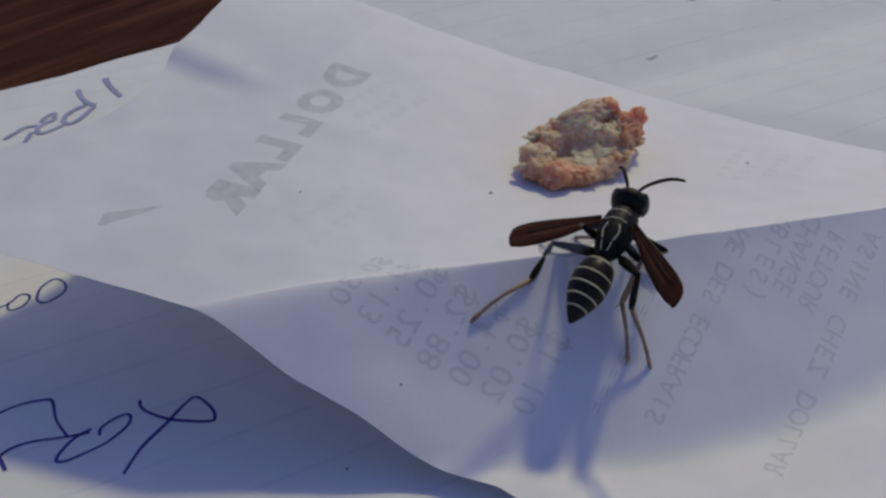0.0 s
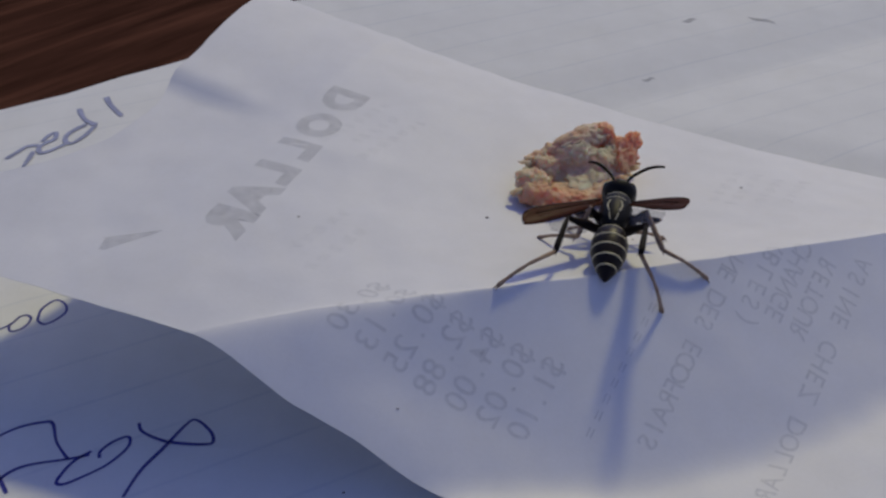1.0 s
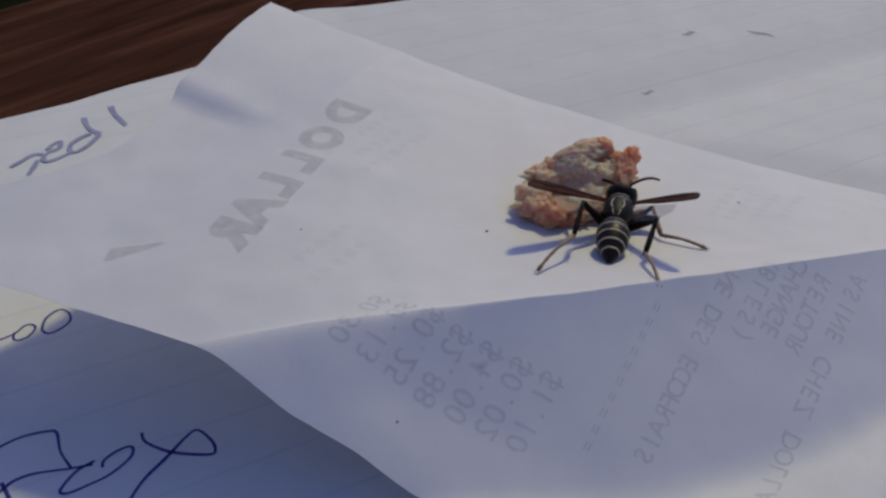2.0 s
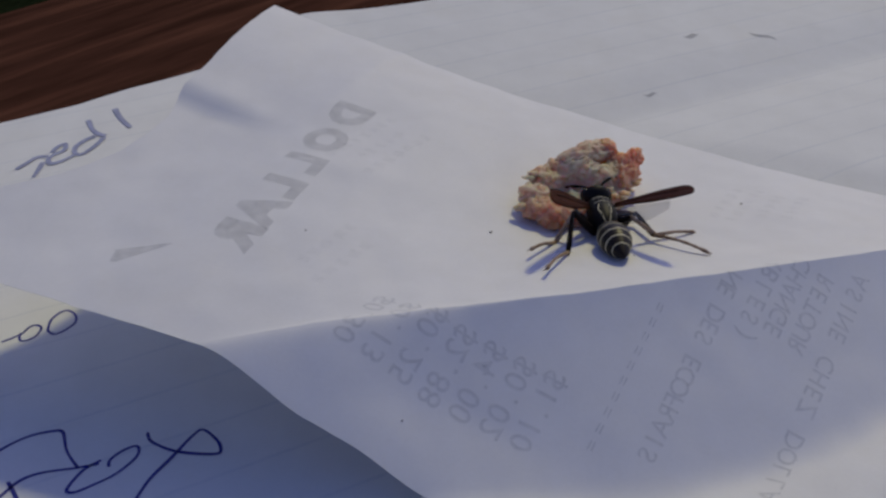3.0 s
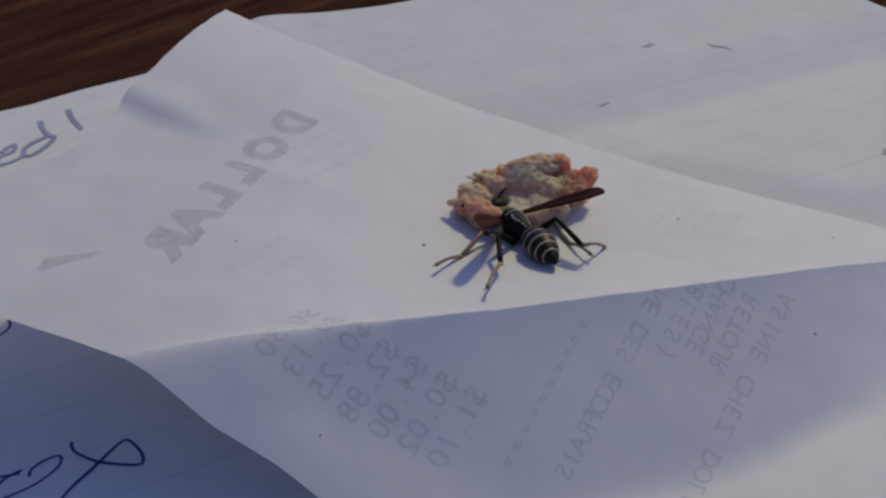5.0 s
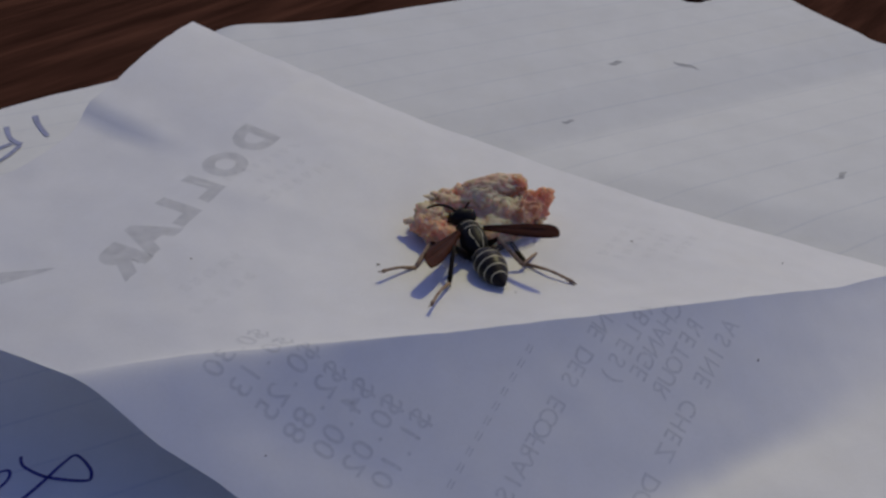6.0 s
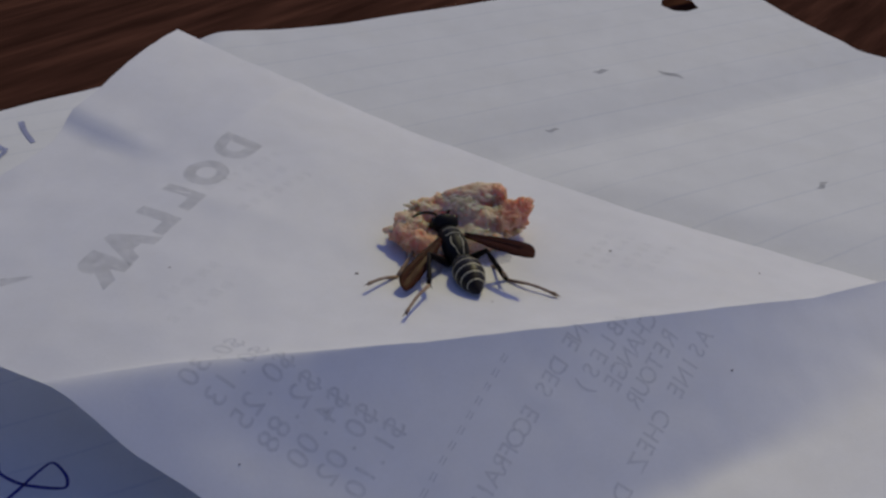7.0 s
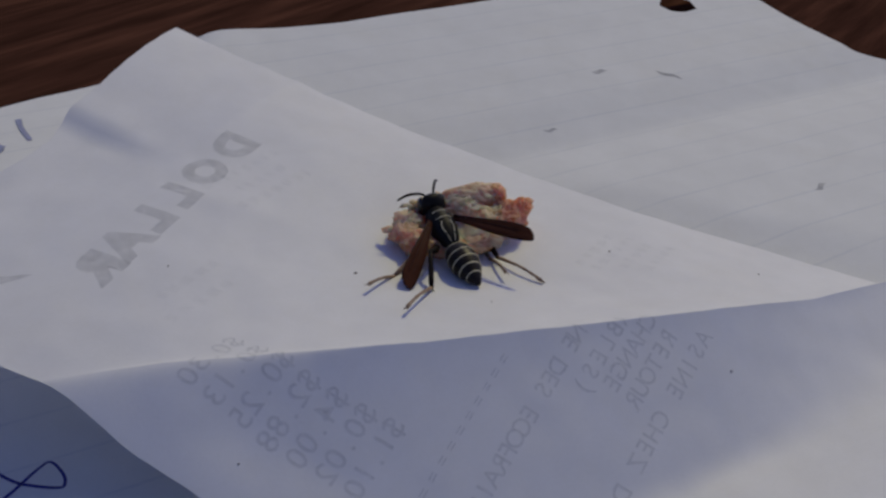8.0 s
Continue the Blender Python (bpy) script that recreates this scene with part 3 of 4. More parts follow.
def egg(bm, profile, flat=0.9, seg=20, curve=0.0):
    """A lathed body along y from (y, radius) pairs."""
    st = []
    for y, r in profile:
        st.append(((0, y, curve * y * y), (r, 0, 0), (0, 0, r * flat)))
    rings(bm, st, seg)


def profile_of(knots, n):
    pts = spline([(y, r, 0) for y, r in knots], n)
    return [(p.x, max(0.004, p.y)) for p in pts]


def build_wasp():
    wasp = tagged(new("wasp"), "black wasp with narrow cream bands and brown wings", "wasp")
    # thorax
    bm = bmesh.new()
    egg(bm, profile_of([(0.34, 0.07), (0.28, 0.130), (0.16, 0.165), (0.0, 0.170), (-0.13, 0.150), (-0.23, 0.115), (-0.31, 0.06)], 4), 1.0)
    thorax = part("thorax", bm, BLACK, wasp, "black thorax with fine cream lines")

    def line(pts, r):
        b2 = bmesh.new()
        tube(b2, spline(pts, 4), [r] * (4 * (len(pts) - 1) + 1), 6)
        part("cream_line", b2, CREAM, thorax, "thin cream line")

    def skin(x, y):
        r = table_of(-y, [(-0.34, 0.07), (-0.28, 0.130), (-0.16, 0.165), (0.0, 0.170), (0.13, 0.150), (0.23, 0.115), (0.31, 0.06)])
        return (x, y, math.sqrt(max(0, r * r - x * x)) + 0.002)

    line([skin(x, 0.18 - 0.5 * x * x) for x in (-0.10, -0.04, 0.04, 0.10)], 0.008)
    line([skin(x, 0.06 - 0.6 * x * x) for x in (-0.10, -0.04, 0.04, 0.10)], 0.008)
    for sx in (-1, 1):
        line([skin(sx * 0.055, -0.01), skin(sx * 0.075, -0.09), skin(sx * 0.05, -0.18)], 0.009)
        line([skin(sx * 0.045, -0.20), skin(sx * 0.04, -0.24), skin(sx * 0.025, -0.28)], 0.007)
    # head
    bm = bmesh.new()
    st = []
    for y, w, h in ((0.125, 0.04, 0.05), (0.11, 0.10, 0.10), (0.08, 0.145, 0.135), (0.03, 0.172, 0.155), (-0.03, 0.170, 0.150), (-0.07, 0.135, 0.115), (-0.095, 0.08, 0.07), (-0.105, 0.04, 0.04)):
        st.append(((0, y, -0.3 * y), (w, 0, 0), (0, 0, h)))
    rings(bm, st, 20)
    head = part("head", bm, BLACK, wasp, "black head")
    head.matrix_basis = pose(0, 0.40 * CM, 0.05 * CM, -18)
    for sx in (-1, 1):
        bm = bmesh.new()
        bmesh.ops.create_uvsphere(bm, u_segments=14, v_segments=10, radius=1)
        for v in bm.verts:
            v.co = Vector((v.co.x * 0.060 + sx * 0.130, v.co.y * 0.080 + 0.025, v.co.z * 0.125 - 0.01))
        part("eye", bm, EYE_MAT, head, "glossy dark compound eye")
        bm = bmesh.new()
        tube(bm, [(sx * 0.08, 0.08, -0.12), (sx * 0.075, 0.13, -0.18), (sx * 0.02, 0.15, -0.21)], [0.035, 0.028, 0.01])
        part("mandible", bm, LEG_DARK, head, "dark jaw")
    # neck and waist
    bm = bmesh.new()
    tube(bm, [(0, 0.26, 0.0), (0, 0.38, 0.0)], [0.06, 0.06])
    part("neck", bm, BLACK, wasp)
    # abdomen, from the waist backwards
    knots = [(0.02, 0.04), (-0.02, 0.075), (-0.07, 0.130), (-0.16, 0.170), (-0.29, 0.185), (-0.42, 0.166), (-0.54, 0.116), (-0.66, 0.050), (-0.71, 0.008)]
    prof = profile_of(knots, 5)
    bm = bmesh.new()
    egg(bm, prof, 0.92, 24, -0.12)
    abdomen = part("abdomen", bm, SHINE, wasp, "glossy dark abdomen with cream bands")
    abdomen.matrix_basis = pose(0, -0.29 * CM, -0.02 * CM)
    rad = [(-y, r) for y, r in prof]
    for y, half in ((-0.085, 0.013), (-0.235, 0.009), (-0.36, 0.009), (-0.47, 0.008), (-0.57, 0.007)):
        bm = bmesh.new()
        st = []
        for dy, lift in ((half, -0.004), (half * 0.8, 0.004), (-half * 0.8, 0.004), (-half, -0.004)):
            r = table_of(-(y + dy), rad) + lift
            st.append(((0, y + dy, -0.12 * (y + dy) ** 2), (r, 0, 0), (0, 0, r * 0.92)))
        rings(bm, st, 28)
        part("band", bm, CREAM, abdomen, "narrow cream band")
    # antennae: drawn ahead along y from the joint
    parts = {"abdomen": abdomen, "head": head}
    for side, sx in (("l", -1), ("r", 1)):
        bm = bmesh.new()
        p = spline([(0, 0, 0), (sx * 0.01, 0.08, 0.03), (sx * 0.03, 0.17, 0.04), (sx * 0.055, 0.28, 0.03), (sx * 0.085, 0.37, 0.0), (sx * 0.11, 0.44, -0.05)], 5)
        tube(bm, p, [0.015 if i < 5 else 0.012 + 0.006 * math.sin(math.pi * i / len(p)) for i in range(len(p))], 8)
        an = part("antenna", bm, LEG_DARK, wasp, "curved black antenna")
        parts["antenna_" + side] = an
        # wings: drawn outwards along x from the joint, swept back by their pose
        bm = bmesh.new()
        n = 22
        lead = [(0.0, 0.03), (0.28, 0.07), (0.56, 0.12), (0.79, 0.15), (0.91, 0.155), (1.00, 0.135), (1.06, 0.085), (1.09, 0.03), (1.10, 0.0)]
        trail = [(0.0, -0.03), (0.28, -0.05), (0.56, -0.07), (0.84, -0.065), (1.0, -0.045), (1.10, -0.012)]
        rows = []
        for i in range(n + 1):
            x = 1.10 * (1 - (1 - i / n) ** 1.4)
            y0, y1 = table_of(x, lead), table_of(x, trail)
            rows.append([bm.verts.new((sx * x, y0 + (y1 - y0) * k / 6, 0.007 * math.sin(k * 1.9) + 0.05 * math.sin(x * 2.2) * 0.4 + 0.01 * wave(x, k, 0.4, 2))) for k in range(7)])
        for a, b in zip(rows, rows[1:]):
            for k in range(6):
                bm.faces.new((a[k], a[k + 1], b[k + 1], b[k]))
        fore = part("forewing", bm, WING, wasp, "smoky brown folded wing")
        sol = fore.modifiers.new("thickness", "SOLIDIFY")
        sol.thickness = 0.00006
        bm = bmesh.new()
        tube(bm, [(sx * x, table_of(x, lead) - 0.004, 0.05 * math.sin(x * 2.2) * 0.4 + 0.004) for x in steps(0, 0.99, 14)], [0.016 - 0.009 * i / 14 for i in range(15)], 6)
        part("vein", bm, VEIN, fore, "dark leading vein")
        for off in (0.35, 0.62):
            bm = bmesh.new()
            tube(bm, [(sx * x, table_of(x, lead) + (table_of(x, trail) - table_of(x, lead)) * off, 0.05 * math.sin(x * 2.2) * 0.4 + 0.008) for x in steps(0.1, 0.88, 12)], [0.0045] * 13, 6)
            part("vein", bm, VEIN, fore, "fine dark vein")
        bm = bmesh.new()
        rows = []
        for i in range(n + 1):
            x = 0.80 * i / n
            wv = 0.04 + 0.17 * math.sin(math.pi * min(1, (x / 0.80) ** 0.8) * 0.93)
            rows.append([bm.verts.new((sx * x, -0.03 - 0.02 * x - 0.85 * wv * k / 5, -0.02 - 0.55 * wv * k / 5 + 0.01 * math.sin(k * 2.2))) for k in range(6)])
        for a, b in zip(rows, rows[1:]):
            for k in range(5):
                bm.faces.new((a[k], a[k + 1], b[k + 1], b[k]))
        hind = part("hindwing", bm, HIND, fore, "clear hind wing")
        sol = hind.modifiers.new("thickness", "SOLIDIFY")
        sol.thickness = 0.00003
        parts["wing_" + side] = fore
    # legs: each piece is drawn down along -z from its joint
    for key, (hx, hy, hz, fem, tib, tar) in LEGS.items():
        thick = 1.12 if key[1] == "h" else 0.98
        bm = bmesh.new()
        tube(bm, [(0, 0, 0), (0, 0, -0.12 * fem), (0, 0, -0.5 * fem), (0, 0, -0.9 * fem), (0, 0, -fem)], [0.03 * thick, 0.045 * thick, 0.042 * thick, 0.028 * thick, 0.022 * thick])
        parts[key + "_femur"] = part("femur", bm, LEG_DARK, wasp, "black upper leg")
        bm = bmesh.new()
        tube(bm, [(0, 0, 0.01), (0, 0, -0.2 * tib), (0, 0, -0.8 * tib), (0, 0, -tib)], [0.02, 0.024 * thick, 0.03 * thick, 0.026])
        for s in (-1, 1):
            tube(bm, [(0, 0, -0.95 * tib), (s * 0.035, 0.02, -1.0 * tib - 0.07)], [0.011, 0.003], 5)
        parts[key + "_tibia"] = part("tibia", bm, LEG_DARK if key[1] == "h" else LEG_TAN, wasp, "dark lower leg with spurs" if key[1] == "h" else "tan lower leg with spurs")
        bm = bmesh.new()
        zs = [0, 0.42, 0.45, 0.62, 0.65, 0.78, 0.81, 0.9, 0.94, 1.0]
        rs = [0.024, 0.019, 0.015, 0.020, 0.015, 0.020, 0.015, 0.022, 0.025, 0.016]
        tube(bm, [(0, 0.05 * math.sin(z * 3) * tar, -z * tar) for z in zs], rs)
        for s in (-1, 1):
            tube(bm, [(0, 0, -0.97 * tar), (s * 0.022, 0.0, -1.0 * tar - 0.02), (s * 0.03, -0.012, -1.0 * tar - 0.035)], [0.008, 0.006, 0.002], 5)
        parts[key + "_tarsus"] = part("tarsus", bm, LEG_TAN, wasp, "jointed tan foot with claws")
    return wasp, parts


# seconds, and the place of the thorax
PLACE = [(0.0, 1.98, -2.71, 1.47), (0.5, 2.10, -2.26, 1.56), (1.0, 2.16, -1.65, 1.38), (1.2, 2.22, -1.26, 1.27), (1.5, 2.38, -0.69, 1.07), (1.7, 2.38, -0.74, 1.08), (2.8, 2.14, -0.74, 1.01), (3.0, 2.12, -0.72, 1.01), (3.5, 2.12, -0.65, 0.98), (4.0, 2.13, -0.68, 1.00), (4.5, 2.01, -0.63, 0.97), (5.0, 1.88, -0.55, 0.97), (5.2, 1.88, -0.53, 0.99), (6.5, 1.93, -0.43, 1.02), (7.0, 1.94, -0.39, 1.00), (7.5, 1.86, -0.30, 1.10), (8.0, 1.81, -0.21, 1.13)]
# seconds, yaw and pitch of the body, yaw and pitch of the abdomen
TURN = [(0.0, -26, 15, -6, 10), (0.5, -22, 4, 2, 21), (1.0, -12, -3, 1, 15), (1.2, -14, -7, 3, 14), (1.5, -21, -7, 1, 6), (1.7, -18, -10, 2, 16), (2.8, 6, -4, 2, -5), (3.0, 6, -3, 3, -7), (3.5, 8, -5, 2, -5), (4.0, 13, -4, -1, -5), (4.5, 20, -8, -2, -2), (5.0, 32, -8, -9, -0), (5.2, 32, -7, -9, 1), (6.5, 14, 4, 7, -8), (7.0, 20, 4, -2, -10), (7.5, 22, 9, 2, -5), (8.0, 26, 15, 3, -9)]
# where each wing points: seconds, x, y, z of its tip, and how far it is rolled forwards
TIPS = {
    "l": [(0.0, 0.99, -3.25, 1.70, -25), (0.5, 1.08, -2.76, 1.74, -22), (1.0, 1.19, -2.23, 1.60, -18), (1.2, 1.26, -1.80, 1.60, -10), (1.5, 1.41, -1.07, 1.60, -5), (1.7, 1.28, -0.90, 1.53, -5), (2.8, 1.39, -1.44, 1.60, -45), (3.0, 1.46, -1.47, 1.63, -48), (3.5, 1.51, -1.41, 1.64, -48), (4.0, 1.54, -1.45, 1.67, -48), (4.5, 1.65, -1.60, 1.47, -45), (5.0, 1.45, -1.52, 1.52, -40), (5.2, 1.44, -1.54, 1.42, -36), (6.5, 1.45, -1.44, 1.15, -20), (7.0, 1.41, -1.41, 1.00, -20), (7.5, 1.44, -1.34, 0.98, -20), (8.0, 1.46, -1.26, 0.93, -20)],
    "r": [(0.0, 2.38, -3.87, 1.41, -25), (0.5, 2.45, -3.40, 1.86, -24), (1.0, 2.70, -2.59, 1.97, -22), (1.2, 2.80, -2.00, 1.86, -20), (1.5, 2.94, -1.62, 1.72, -16), (1.7, 3.06, -1.61, 1.69, -14), (2.8, 3.10, -1.29, 1.63, -16), (3.0, 3.07, -1.28, 1.63, -17), (3.5, 3.02, -1.27, 1.61, -17), (4.0, 3.09, -1.23, 1.59, -16), (4.5, 3.05, -1.06, 1.49, -15), (5.0, 2.94, -0.80, 1.58, -14), (5.2, 2.91, -0.81, 1.61, -16), (6.5, 2.95, -1.07, 1.28, -22), (7.0, 2.94, -1.04, 1.27, -18), (7.5, 2.97, -0.80, 1.29, -20), (8.0, 2.96, -0.65, 1.27, -20)],
}
# where each knee, ankle and foot is: seconds, x, y, z
KNEES = {
    "lh": [(0.0, 1.42, -2.48, 1.24), (0.5, 1.75, -1.89, 1.44), (1.0, 1.65, -1.96, 1.52), (1.2, 1.74, -1.63, 1.42), (1.5, 1.99, -0.37, 1.03), (1.7, 1.94, -0.96, 1.35), (2.8, 1.79, -1.09, 1.25), (3.0, 1.76, -1.05, 1.23), (3.5, 1.72, -1.00, 1.17), (4.0, 1.75, -1.05, 1.18), (4.5, 1.79, -1.17, 1.14), (5.0, 1.67, -1.06, 1.15), (5.2, 1.70, -1.07, 1.15), (6.5, 1.70, -0.88, 1.23), (7.0, 1.66, -0.85, 1.17), (7.5, 1.68, -0.83, 1.23), (8.0, 1.68, -0.78, 1.16)],
    "rh": [(0.0, 2.12, -3.33, 1.44), (0.5, 2.12, -2.92, 1.31), (1.0, 2.40, -2.18, 1.56), (1.2, 2.50, -1.78, 1.42), (1.5, 2.53, -1.31, 1.18), (1.7, 2.59, -1.31, 1.23), (2.8, 2.64, -0.55, 0.90), (3.0, 2.55, -0.46, 0.91), (3.5, 2.60, -0.43, 0.87), (4.0, 2.58, -0.42, 0.85), (4.5, 2.54, -0.42, 0.85), (5.0, 2.33, -0.82, 1.24), (5.2, 2.38, -0.23, 0.88), (6.5, 2.37, -0.16, 0.80), (7.0, 2.33, -0.76, 1.20), (7.5, 2.29, 0.04, 0.97), (8.0, 2.30, 0.10, 0.98)],
    "lm": [(0.0, 1.66, -2.81, 1.64), (0.5, 1.98, -1.75, 1.42), (1.0, 1.88, -1.84, 1.57), (1.2, 1.87, -1.47, 1.37), (1.5, 1.94, -0.63, 1.20), (1.7, 1.98, -0.87, 1.22), (2.8, 1.79, -0.93, 1.16), (3.0, 1.79, -0.90, 1.18), (3.5, 1.77, -0.33, 0.82), (4.0, 1.62, -0.52, 0.83), (4.5, 1.62, -0.90, 1.07), (5.0, 1.49, -0.84, 1.04), (5.2, 1.51, -0.86, 1.03), (6.5, 1.38, -0.44, 1.00), (7.0, 1.44, -0.58, 1.01), (7.5, 1.43, -0.60, 1.06), (8.0, 1.49, -0.60, 1.03)],
    "rm": [(0.0, 2.17, -3.13, 1.45), (0.5, 2.35, -2.56, 1.71), (1.0, 2.44, -1.91, 1.56), (1.2, 2.53, -1.51, 1.45), (1.5, 2.65, -1.01, 1.22), (1.7, 2.75, -0.43, 0.91), (2.8, 2.46, -0.98, 1.15), (3.0, 2.41, -0.98, 1.15), (3.5, 2.41, -0.93, 1.14), (4.0, 2.40, -0.98, 1.12), (4.5, 2.47, -0.30, 0.77), (5.0, 2.36, -0.22, 0.83), (5.2, 2.23, -0.65, 1.15), (6.5, 2.20, -0.67, 1.18), (7.0, 2.30, 0.01, 0.75), (7.5, 2.28, 0.10, 0.95), (8.0, 2.27, 0.14, 0.94)],
}
ANKLES = {
    "lh": [(0.0, 1.20, -2.87, 1.08), (0.5, 1.50, -2.29, 1.32), (1.0, 1.50, -2.39, 1.40), (1.2, 1.59, -2.06, 1.30), (1.5, 1.83, -0.80, 0.88), (1.7, 1.82, -1.40, 1.23), (2.8, 1.63, -1.41, 0.97), (3.0, 1.68, -1.42, 0.97), (3.5, 1.69, -1.43, 1.02), (4.0, 1.69, -1.49, 1.06), (4.5, 1.70, -1.62, 1.13), (5.0, 1.69, -1.51, 1.08), (5.2, 1.67, -1.50, 1.00), (6.5, 1.65, -1.26, 0.99), (7.0, 1.68, -1.30, 1.05), (7.5, 1.73, -1.21, 0.98), (8.0, 1.71, -1.19, 0.96)],
    "rh": [(0.0, 2.11, -3.19, 0.99), (0.5, 2.00, -2.97, 0.85), (1.0, 2.29, -2.63, 1.52), (1.2, 2.36, -2.20, 1.28), (1.5, 2.42, -1.76, 1.14), (1.7, 2.49, -1.76, 1.16), (2.8, 2.71, -1.02, 0.84), (3.0, 2.68, -0.92, 0.88), (3.5, 2.73, -0.88, 0.83), (4.0, 2.72, -0.87, 0.85), (4.5, 2.71, -0.86, 0.80), (5.0, 2.59, -1.17, 1.11), (5.2, 2.59, -0.66, 0.80), (6.5, 2.55, -0.61, 0.78), (7.0, 2.58, -0.77, 0.81), (7.5, 2.52, -0.35, 0.82), (8.0, 2.49, -0.31, 0.82)],
    "lm": [(0.0, 1.54, -2.50, 1.37), (0.5, 1.54, -1.79, 1.38), (1.0, 1.77, -1.74, 1.16), (1.2, 1.62, -1.54, 0.99), (1.5, 1.73, -1.01, 1.14), (1.7, 1.81, -0.53, 0.99), (2.8, 1.54, -1.16, 0.90), (3.0, 1.56, -1.13, 0.91), (3.5, 1.64, -0.77, 0.85), (4.0, 1.40, -0.90, 0.91), (4.5, 1.47, -1.30, 1.08), (5.0, 1.27, -1.19, 0.95), (5.2, 1.34, -1.24, 0.96), (6.5, 1.21, -0.83, 0.91), (7.0, 1.29, -0.98, 0.91), (7.5, 1.29, -0.99, 0.91), (8.0, 1.27, -0.96, 0.91)],
    "rm": [(0.0, 2.02, -3.19, 1.04), (0.5, 2.50, -2.39, 1.34), (1.0, 2.57, -2.26, 1.31), (1.2, 2.77, -1.34, 1.12), (1.5, 2.77, -1.42, 1.21), (1.7, 2.83, -0.86, 0.87), (2.8, 2.74, -0.79, 0.86), (3.0, 2.72, -0.89, 0.86), (3.5, 2.69, -0.84, 0.84), (4.0, 2.68, -0.88, 0.83), (4.5, 2.64, -0.69, 0.80), (5.0, 2.50, -0.62, 0.80), (5.2, 2.53, -0.82, 0.94), (6.5, 2.45, -0.70, 0.87), (7.0, 2.41, -0.41, 0.75), (7.5, 2.39, -0.28, 0.79), (8.0, 2.38, -0.24, 0.77)],
}
FEET = {
    "lh": [(0.0, 0.66, -3.25, 0.89), (0.5, 0.92, -2.69, 1.20), (1.0, 0.99, -2.73, 1.25), (1.2, 1.14, -2.56, 1.20), (1.5, 1.47, -1.40, 0.96), (1.7, 1.41, -1.89, 1.07), (2.8, 1.41, -2.01, 1.11), (3.0, 1.43, -2.00, 1.12), (3.5, 1.46, -2.02, 1.13), (4.0, 1.45, -2.08, 1.15), (4.5, 1.52, -2.22, 1.20), (5.0, 1.57, -2.11, 1.18), (5.2, 1.56, -2.08, 1.17), (6.5, 1.48, -1.88, 1.09), (7.0, 1.49, -1.90, 1.10), (7.5, 1.50, -1.81, 1.07), (8.0, 1.50, -1.78, 1.08)],
    "rh": [(0.0, 2.26, -3.42, 0.51), (0.5, 1.89, -3.54, 0.51), (1.0, 2.51, -2.71, 0.92), (1.2, 2.41, -2.67, 1.01), (1.5, 2.51, -2.42, 1.15), (1.7, 2.43, -2.41, 1.17), (2.8, 2.99, -1.64, 0.99), (3.0, 3.21, -1.35, 0.91), (3.5, 3.26, -1.30, 0.91), (4.0, 3.24, -1.32, 0.91), (4.5, 3.21, -1.30, 0.91), (5.0, 2.93, -0.69, 0.77), (5.2, 3.11, -1.12, 0.85), (6.5, 3.11, -1.05, 0.83), (7.0, 3.13, -1.14, 0.86), (7.5, 3.03, -0.82, 0.80), (8.0, 3.02, -0.76, 0.79)],
    "lm": [(0.0, 1.28, -2.18, 1.05), (0.5, 1.17, -2.04, 1.07), (1.0, 1.39, -1.43, 0.95), (1.2, 1.34, -1.90, 1.12), (1.5, 1.21, -1.11, 0.97), (1.7, 1.39, -0.19, 0.91), (2.8, 1.32, -1.55, 1.08), (3.0, 1.30, -1.51, 1.05), (3.5, 1.34, -1.24, 0.96), (4.0, 1.00, -1.25, 1.00), (4.5, 1.03, -1.51, 1.04), (5.0, 1.03, -1.59, 1.08), (5.2, 1.02, -1.57, 1.08), (6.5, 0.92, -1.17, 1.07), (7.0, 1.03, -1.35, 1.06), (7.5, 1.05, -1.38, 1.06), (8.0, 1.04, -1.36, 1.06)],
    "rm": [(0.0, 2.07, -3.44, 0.55), (0.5, 3.02, -2.35, 1.05), (1.0, 2.98, -2.34, 1.05), (1.2, 3.25, -1.30, 0.88), (1.5, 3.19, -1.40, 0.93), (1.7, 3.15, -1.29, 0.90), (2.8, 3.23, -0.67, 0.75), (3.0, 3.18, -0.67, 0.76), (3.5, 2.95, -0.45, 0.72), (4.0, 2.91, -0.47, 0.72), (4.5, 2.81, -1.12, 0.95), (5.0, 2.70, -1.07, 0.92), (5.2, 2.86, -0.48, 0.74), (6.5, 2.58, -0.26, 0.73), (7.0, 2.54, -0.83, 0.91), (7.5, 2.59, -0.72, 0.86), (8.0, 2.56, -0.69, 0.87)],
}
# seconds, pitch and yaw of each antenna
FEELERS = {
    "l": [(0.0, -7, 16), (0.5, 7, 19), (1.0, 18, 33), (1.7, 1, 41), (4.0, -18, 58), (4.5, 16, 86), (5.0, 23, 86), (5.2, 27, 88), (6.5, 34, 88), (7.0, 30, 98), (7.5, 18, 98), (8.0, 22, 88)],
    "r": [(0.0, 10, -43), (0.5, 24, -54), (1.0, 32, -58), (1.7, 15, -38), (4.5, -6, -30), (5.0, 19, -50), (5.2, 5, -55), (6.5, 8, -26), (7.0, 12, -42), (7.5, -8, -13), (8.0, -12, -16)],
}
# the front feet hold on to the meat: offsets from the thorax
HOLD = {"lf": (-0.26, 0.72, -0.22), "rf": (0.26, 0.70, -0.22)}


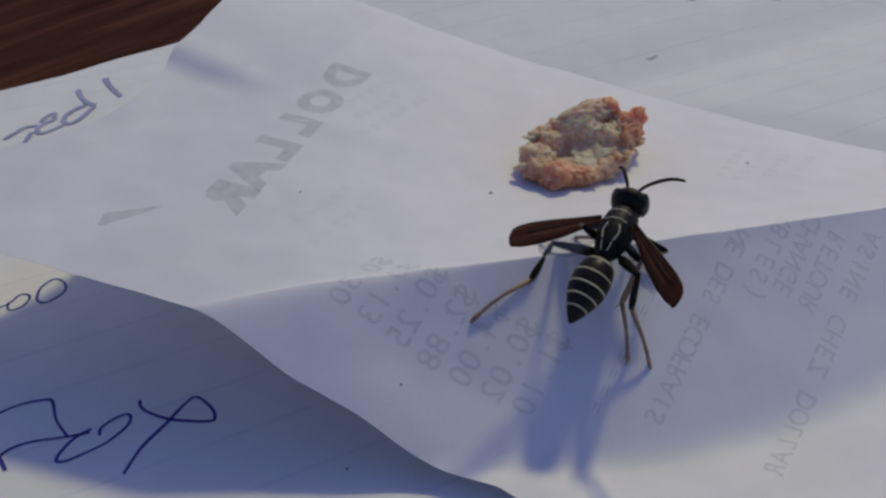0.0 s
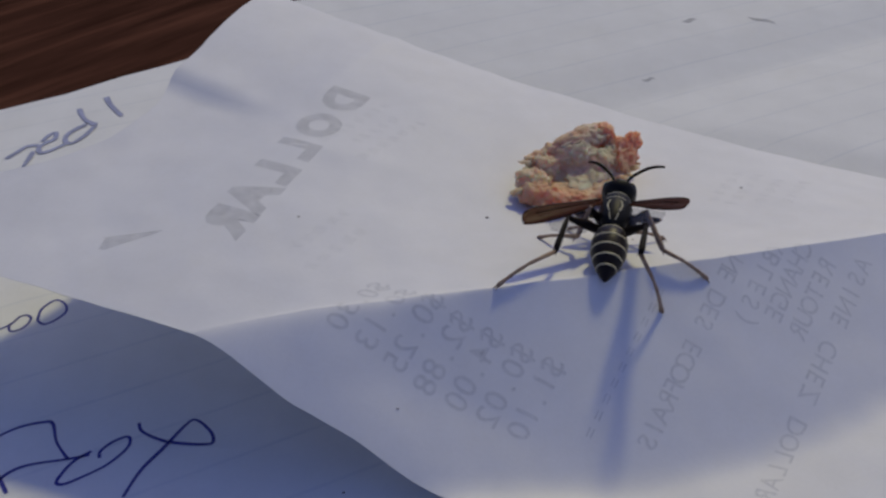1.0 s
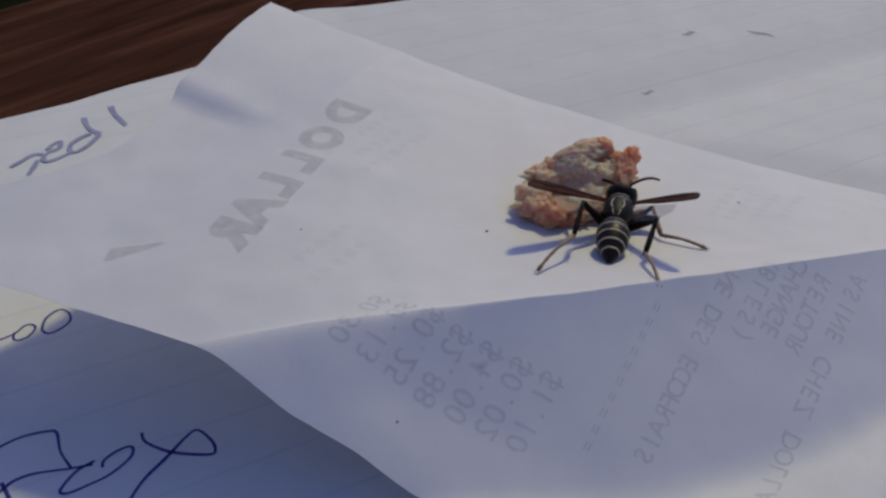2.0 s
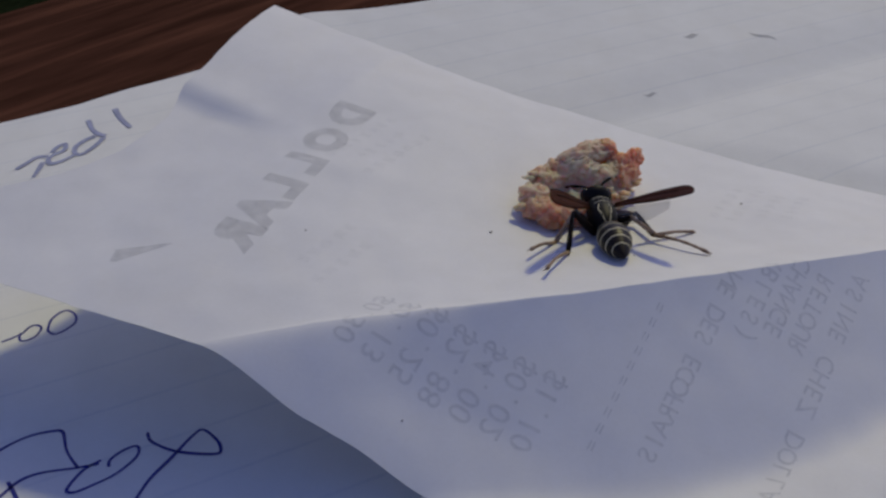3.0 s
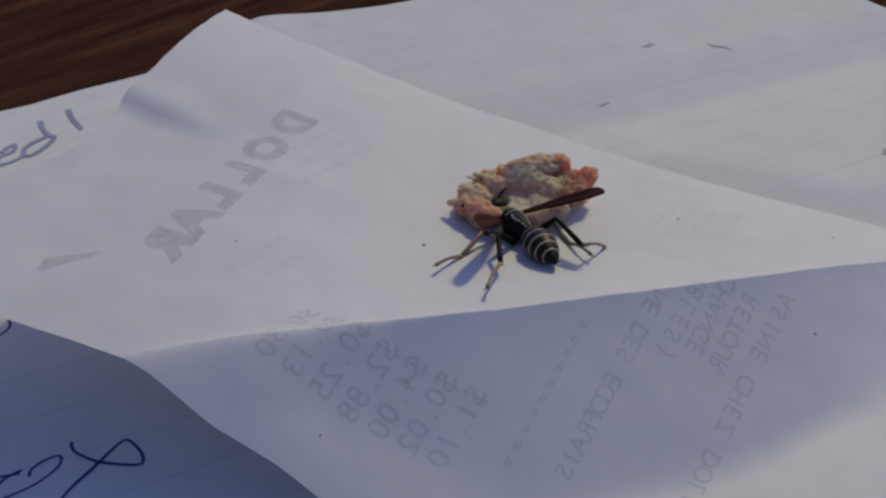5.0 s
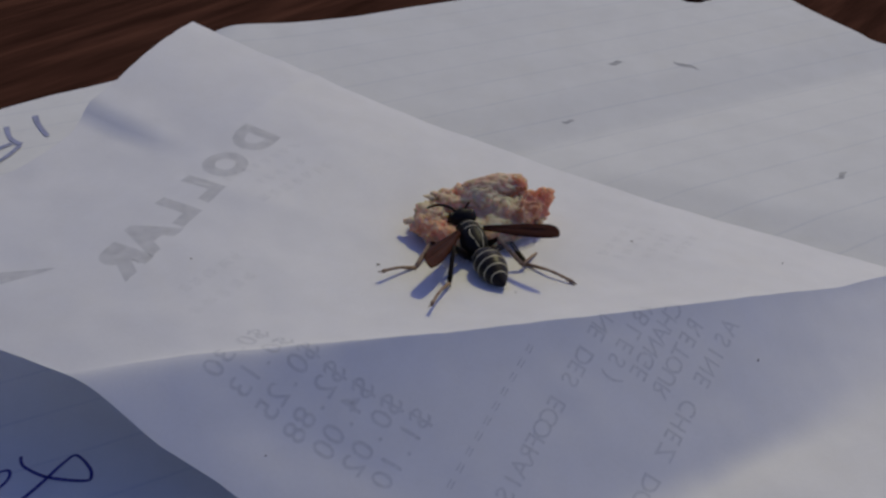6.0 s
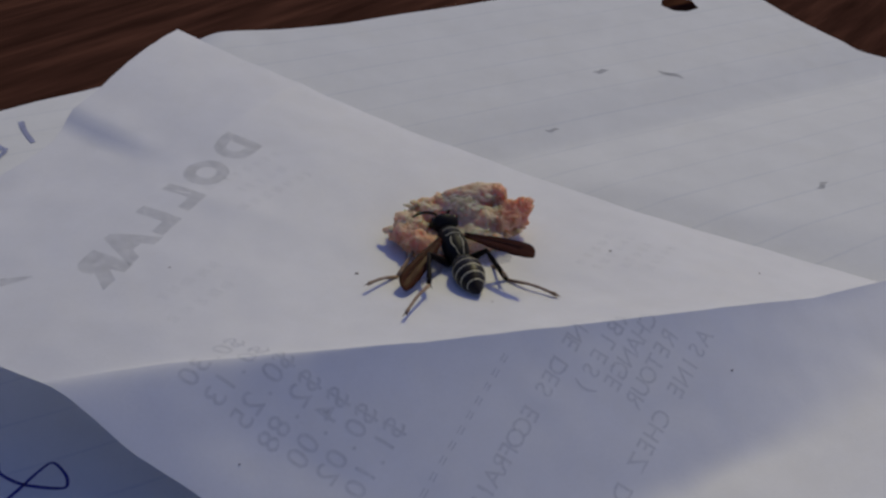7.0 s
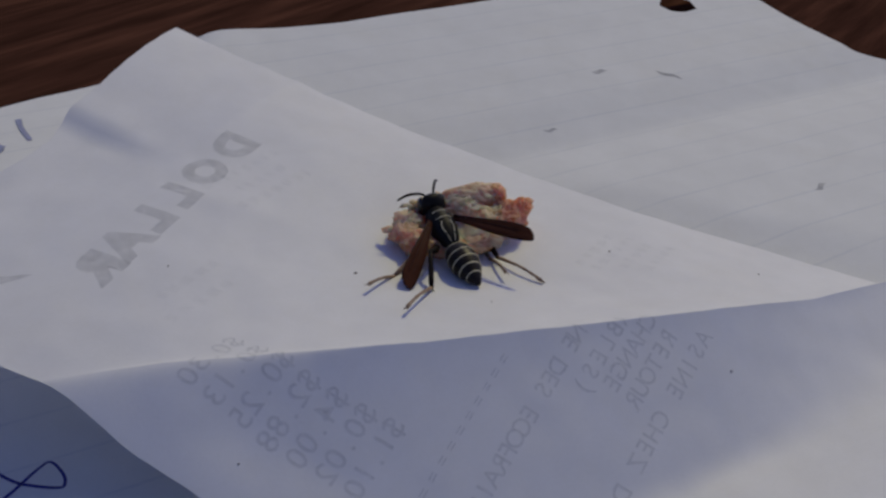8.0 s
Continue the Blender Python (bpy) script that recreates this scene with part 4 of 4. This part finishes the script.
def at_time(rows, t):
    """Smooth values between rows."""
    if t <= rows[0][0]:
        return list(rows[0][1:])
    for i in range(len(rows) - 1):
        if t <= rows[i + 1][0] + 1e-6:
            t0, t1 = rows[i][0], rows[i + 1][0]
            k = (t - t0) / (t1 - t0)
            k = 0.5 * k + 0.5 * k * k * (3 - 2 * k)
            return [p + (q - p) * k for p, q in zip(rows[i][1:], rows[i + 1][1:])]
    return list(rows[-1][1:])


def bone(joint, tip, bend):
    """The pose of a leg piece that is drawn down along -z."""
    z = (joint - tip).normalized()
    y = (bend - z * bend.dot(z)).normalized()
    x = y.cross(z)
    m = Matrix((x, y, z)).transposed().to_4x4()
    m.translation = joint
    return m


def leg_poses(key, body, knee, ankle, foot):
    """Hip, knee and ankle in the wasp's own space, in centimetres; each piece keeps its length."""
    hx, hy, hz, fem, tib, tar = LEGS[key]
    back = body.inverted()
    hip = Vector((hx, hy, hz))
    k, n, f = back @ knee, back @ ankle, back @ foot
    k = hip + (k - hip).normalized() * fem
    n = k + (n - k).normalized() * tib
    f = n + (f - n).normalized() * tar
    up = (back.to_3x3() @ Vector((0, 0, 1))).normalized() + Vector((math.copysign(0.3, hx), 0, 0))
    return (bone(hip, k, up), bone(k, n, up), bone(n, f, up))


def front_leg(key, body, foot):
    """Knee, ankle and foot of a front leg, bent outwards."""
    hx, hy, hz, fem, tib, tar = LEGS[key]
    hip = body @ Vector((hx, hy, hz))
    flat = hip - foot
    flat.z = 0
    ankle = foot + (flat.normalized() * 0.93 + Vector((0, 0, 0.36))).normalized() * tar
    reach = ankle - hip
    d = min(0.97 * (fem + tib), max(reach.length, abs(fem - tib) + 0.05))
    axis = reach.normalized()
    ankle = hip + axis * d
    k = (fem * fem - tib * tib + d * d) / (2 * d)
    out = body.to_3x3() @ Vector((math.copysign(1.0, hx), 0, 0.1))
    out = (out - axis * out.dot(axis)).normalized()
    return hip + axis * k + out * math.sqrt(max(0.0, fem * fem - k * k)), ankle, foot


def wing_pose(body, sx, tip, roll):
    """A wing is drawn outwards along x; it is laid flat on the wasp's back and rolled forwards."""
    base = Vector((sx * 0.15, 0.08, 0.09))
    x = ((body.inverted() @ tip) - base).normalized() * sx
    z = Vector((0, 0, 1))
    z = (z - x * z.dot(x)).normalized()
    m = Matrix((x, z.cross(x), z)).transposed().to_4x4() @ pose(0, 0, 0, -roll)
    m.translation = base * CM
    return m


def motions():
    """All that moves, sampled ten times a second."""
    times = [i / 10 for i in range(81)]
    track = {k: [] for k in PARTS}
    bodies = []
    for t in times:
        x, y, z = at_time(PLACE, t)
        yaw, pitch, ay, ap = at_time(TURN, t)
        body = pose(x, y, z, pitch, 0, yaw)
        b = body.copy()
        b.translation = body.translation * CM
        bodies.append((t, b))
        track["abdomen"].append((t, pose(0, -0.29 * CM, -0.02 * CM, ap, 0, ay)))
        nod = 4 * math.sin(t * 2.3) * smooth(t, 1.5, 3)
        track["head"].append((t, pose(0, 0.40 * CM, 0.05 * CM, -18 + nod, 0, 3 * math.sin(t * 1.7))))
        for side, sx in (("l", -1), ("r", 1)):
            lift, swing = at_time(FEELERS[side], t)
            track["antenna_" + side].append((t, pose(sx * 0.05 * CM, 0.50 * CM, 0.11 * CM, lift, 0, swing)))
        for side, sx in (("l", -1), ("r", 1)):
            *tip, roll = at_time(TIPS[side], t)
            track["wing_" + side].append((t, wing_pose(body, sx, Vector(tip), roll)))
        for key in LEGS:
            if key in FEET:
                joints = [Vector(at_time(rows[key], t)) for rows in (KNEES, ANKLES, FEET)]
            else:
                held = body @ Vector(HOLD[key])
                step = body @ Vector((math.copysign(0.52, HOLD[key][0]), 0.36, 0))
                step.z = ground(step.x, step.y) + 0.02
                joints = front_leg(key, body, step.lerp(held, smooth(t, 1.1, 2.0)))
            for name, m in zip(("femur", "tibia", "tarsus"), leg_poses(key, body, *joints)):
                m.translation = m.translation * CM
                track[key + "_" + name].append((t, m))
    walk(WASP, bodies)
    for k, rows in track.items():
        walk(PARTS[k], rows)
    mx, my = 1.92, -0.09
    mz = ground(mx, my) + 0.01
    walk(MEAT_SCRAP, [(t, pose((mx + x) * CM, (my + y) * CM, mz * CM, tilt, 0, turn)) for t, x, y, tilt, turn in (
        (0.0, 0, 0, 0, 0), (3.6, 0, 0, 0, 0), (4.0, 0.01, 0.01, 0, -2), (4.3, 0.05, 0.04, -2, -7), (4.6, 0.06, 0.09, -4, -12), (5.2, 0.07, 0.12, -5, -14), (6.3, 0.07, 0.14, -5, -14), (8.0, 0.07, 0.14, -5, -14))])



build_setting()
SHEET = build_sheet()
build_handwriting(SHEET)
RECEIPT_STRIP = build_receipt()
build_print(RECEIPT_STRIP)
build_small(SHEET)
MEAT_SCRAP = build_meat()
WASP, PARTS = build_wasp()
motions()
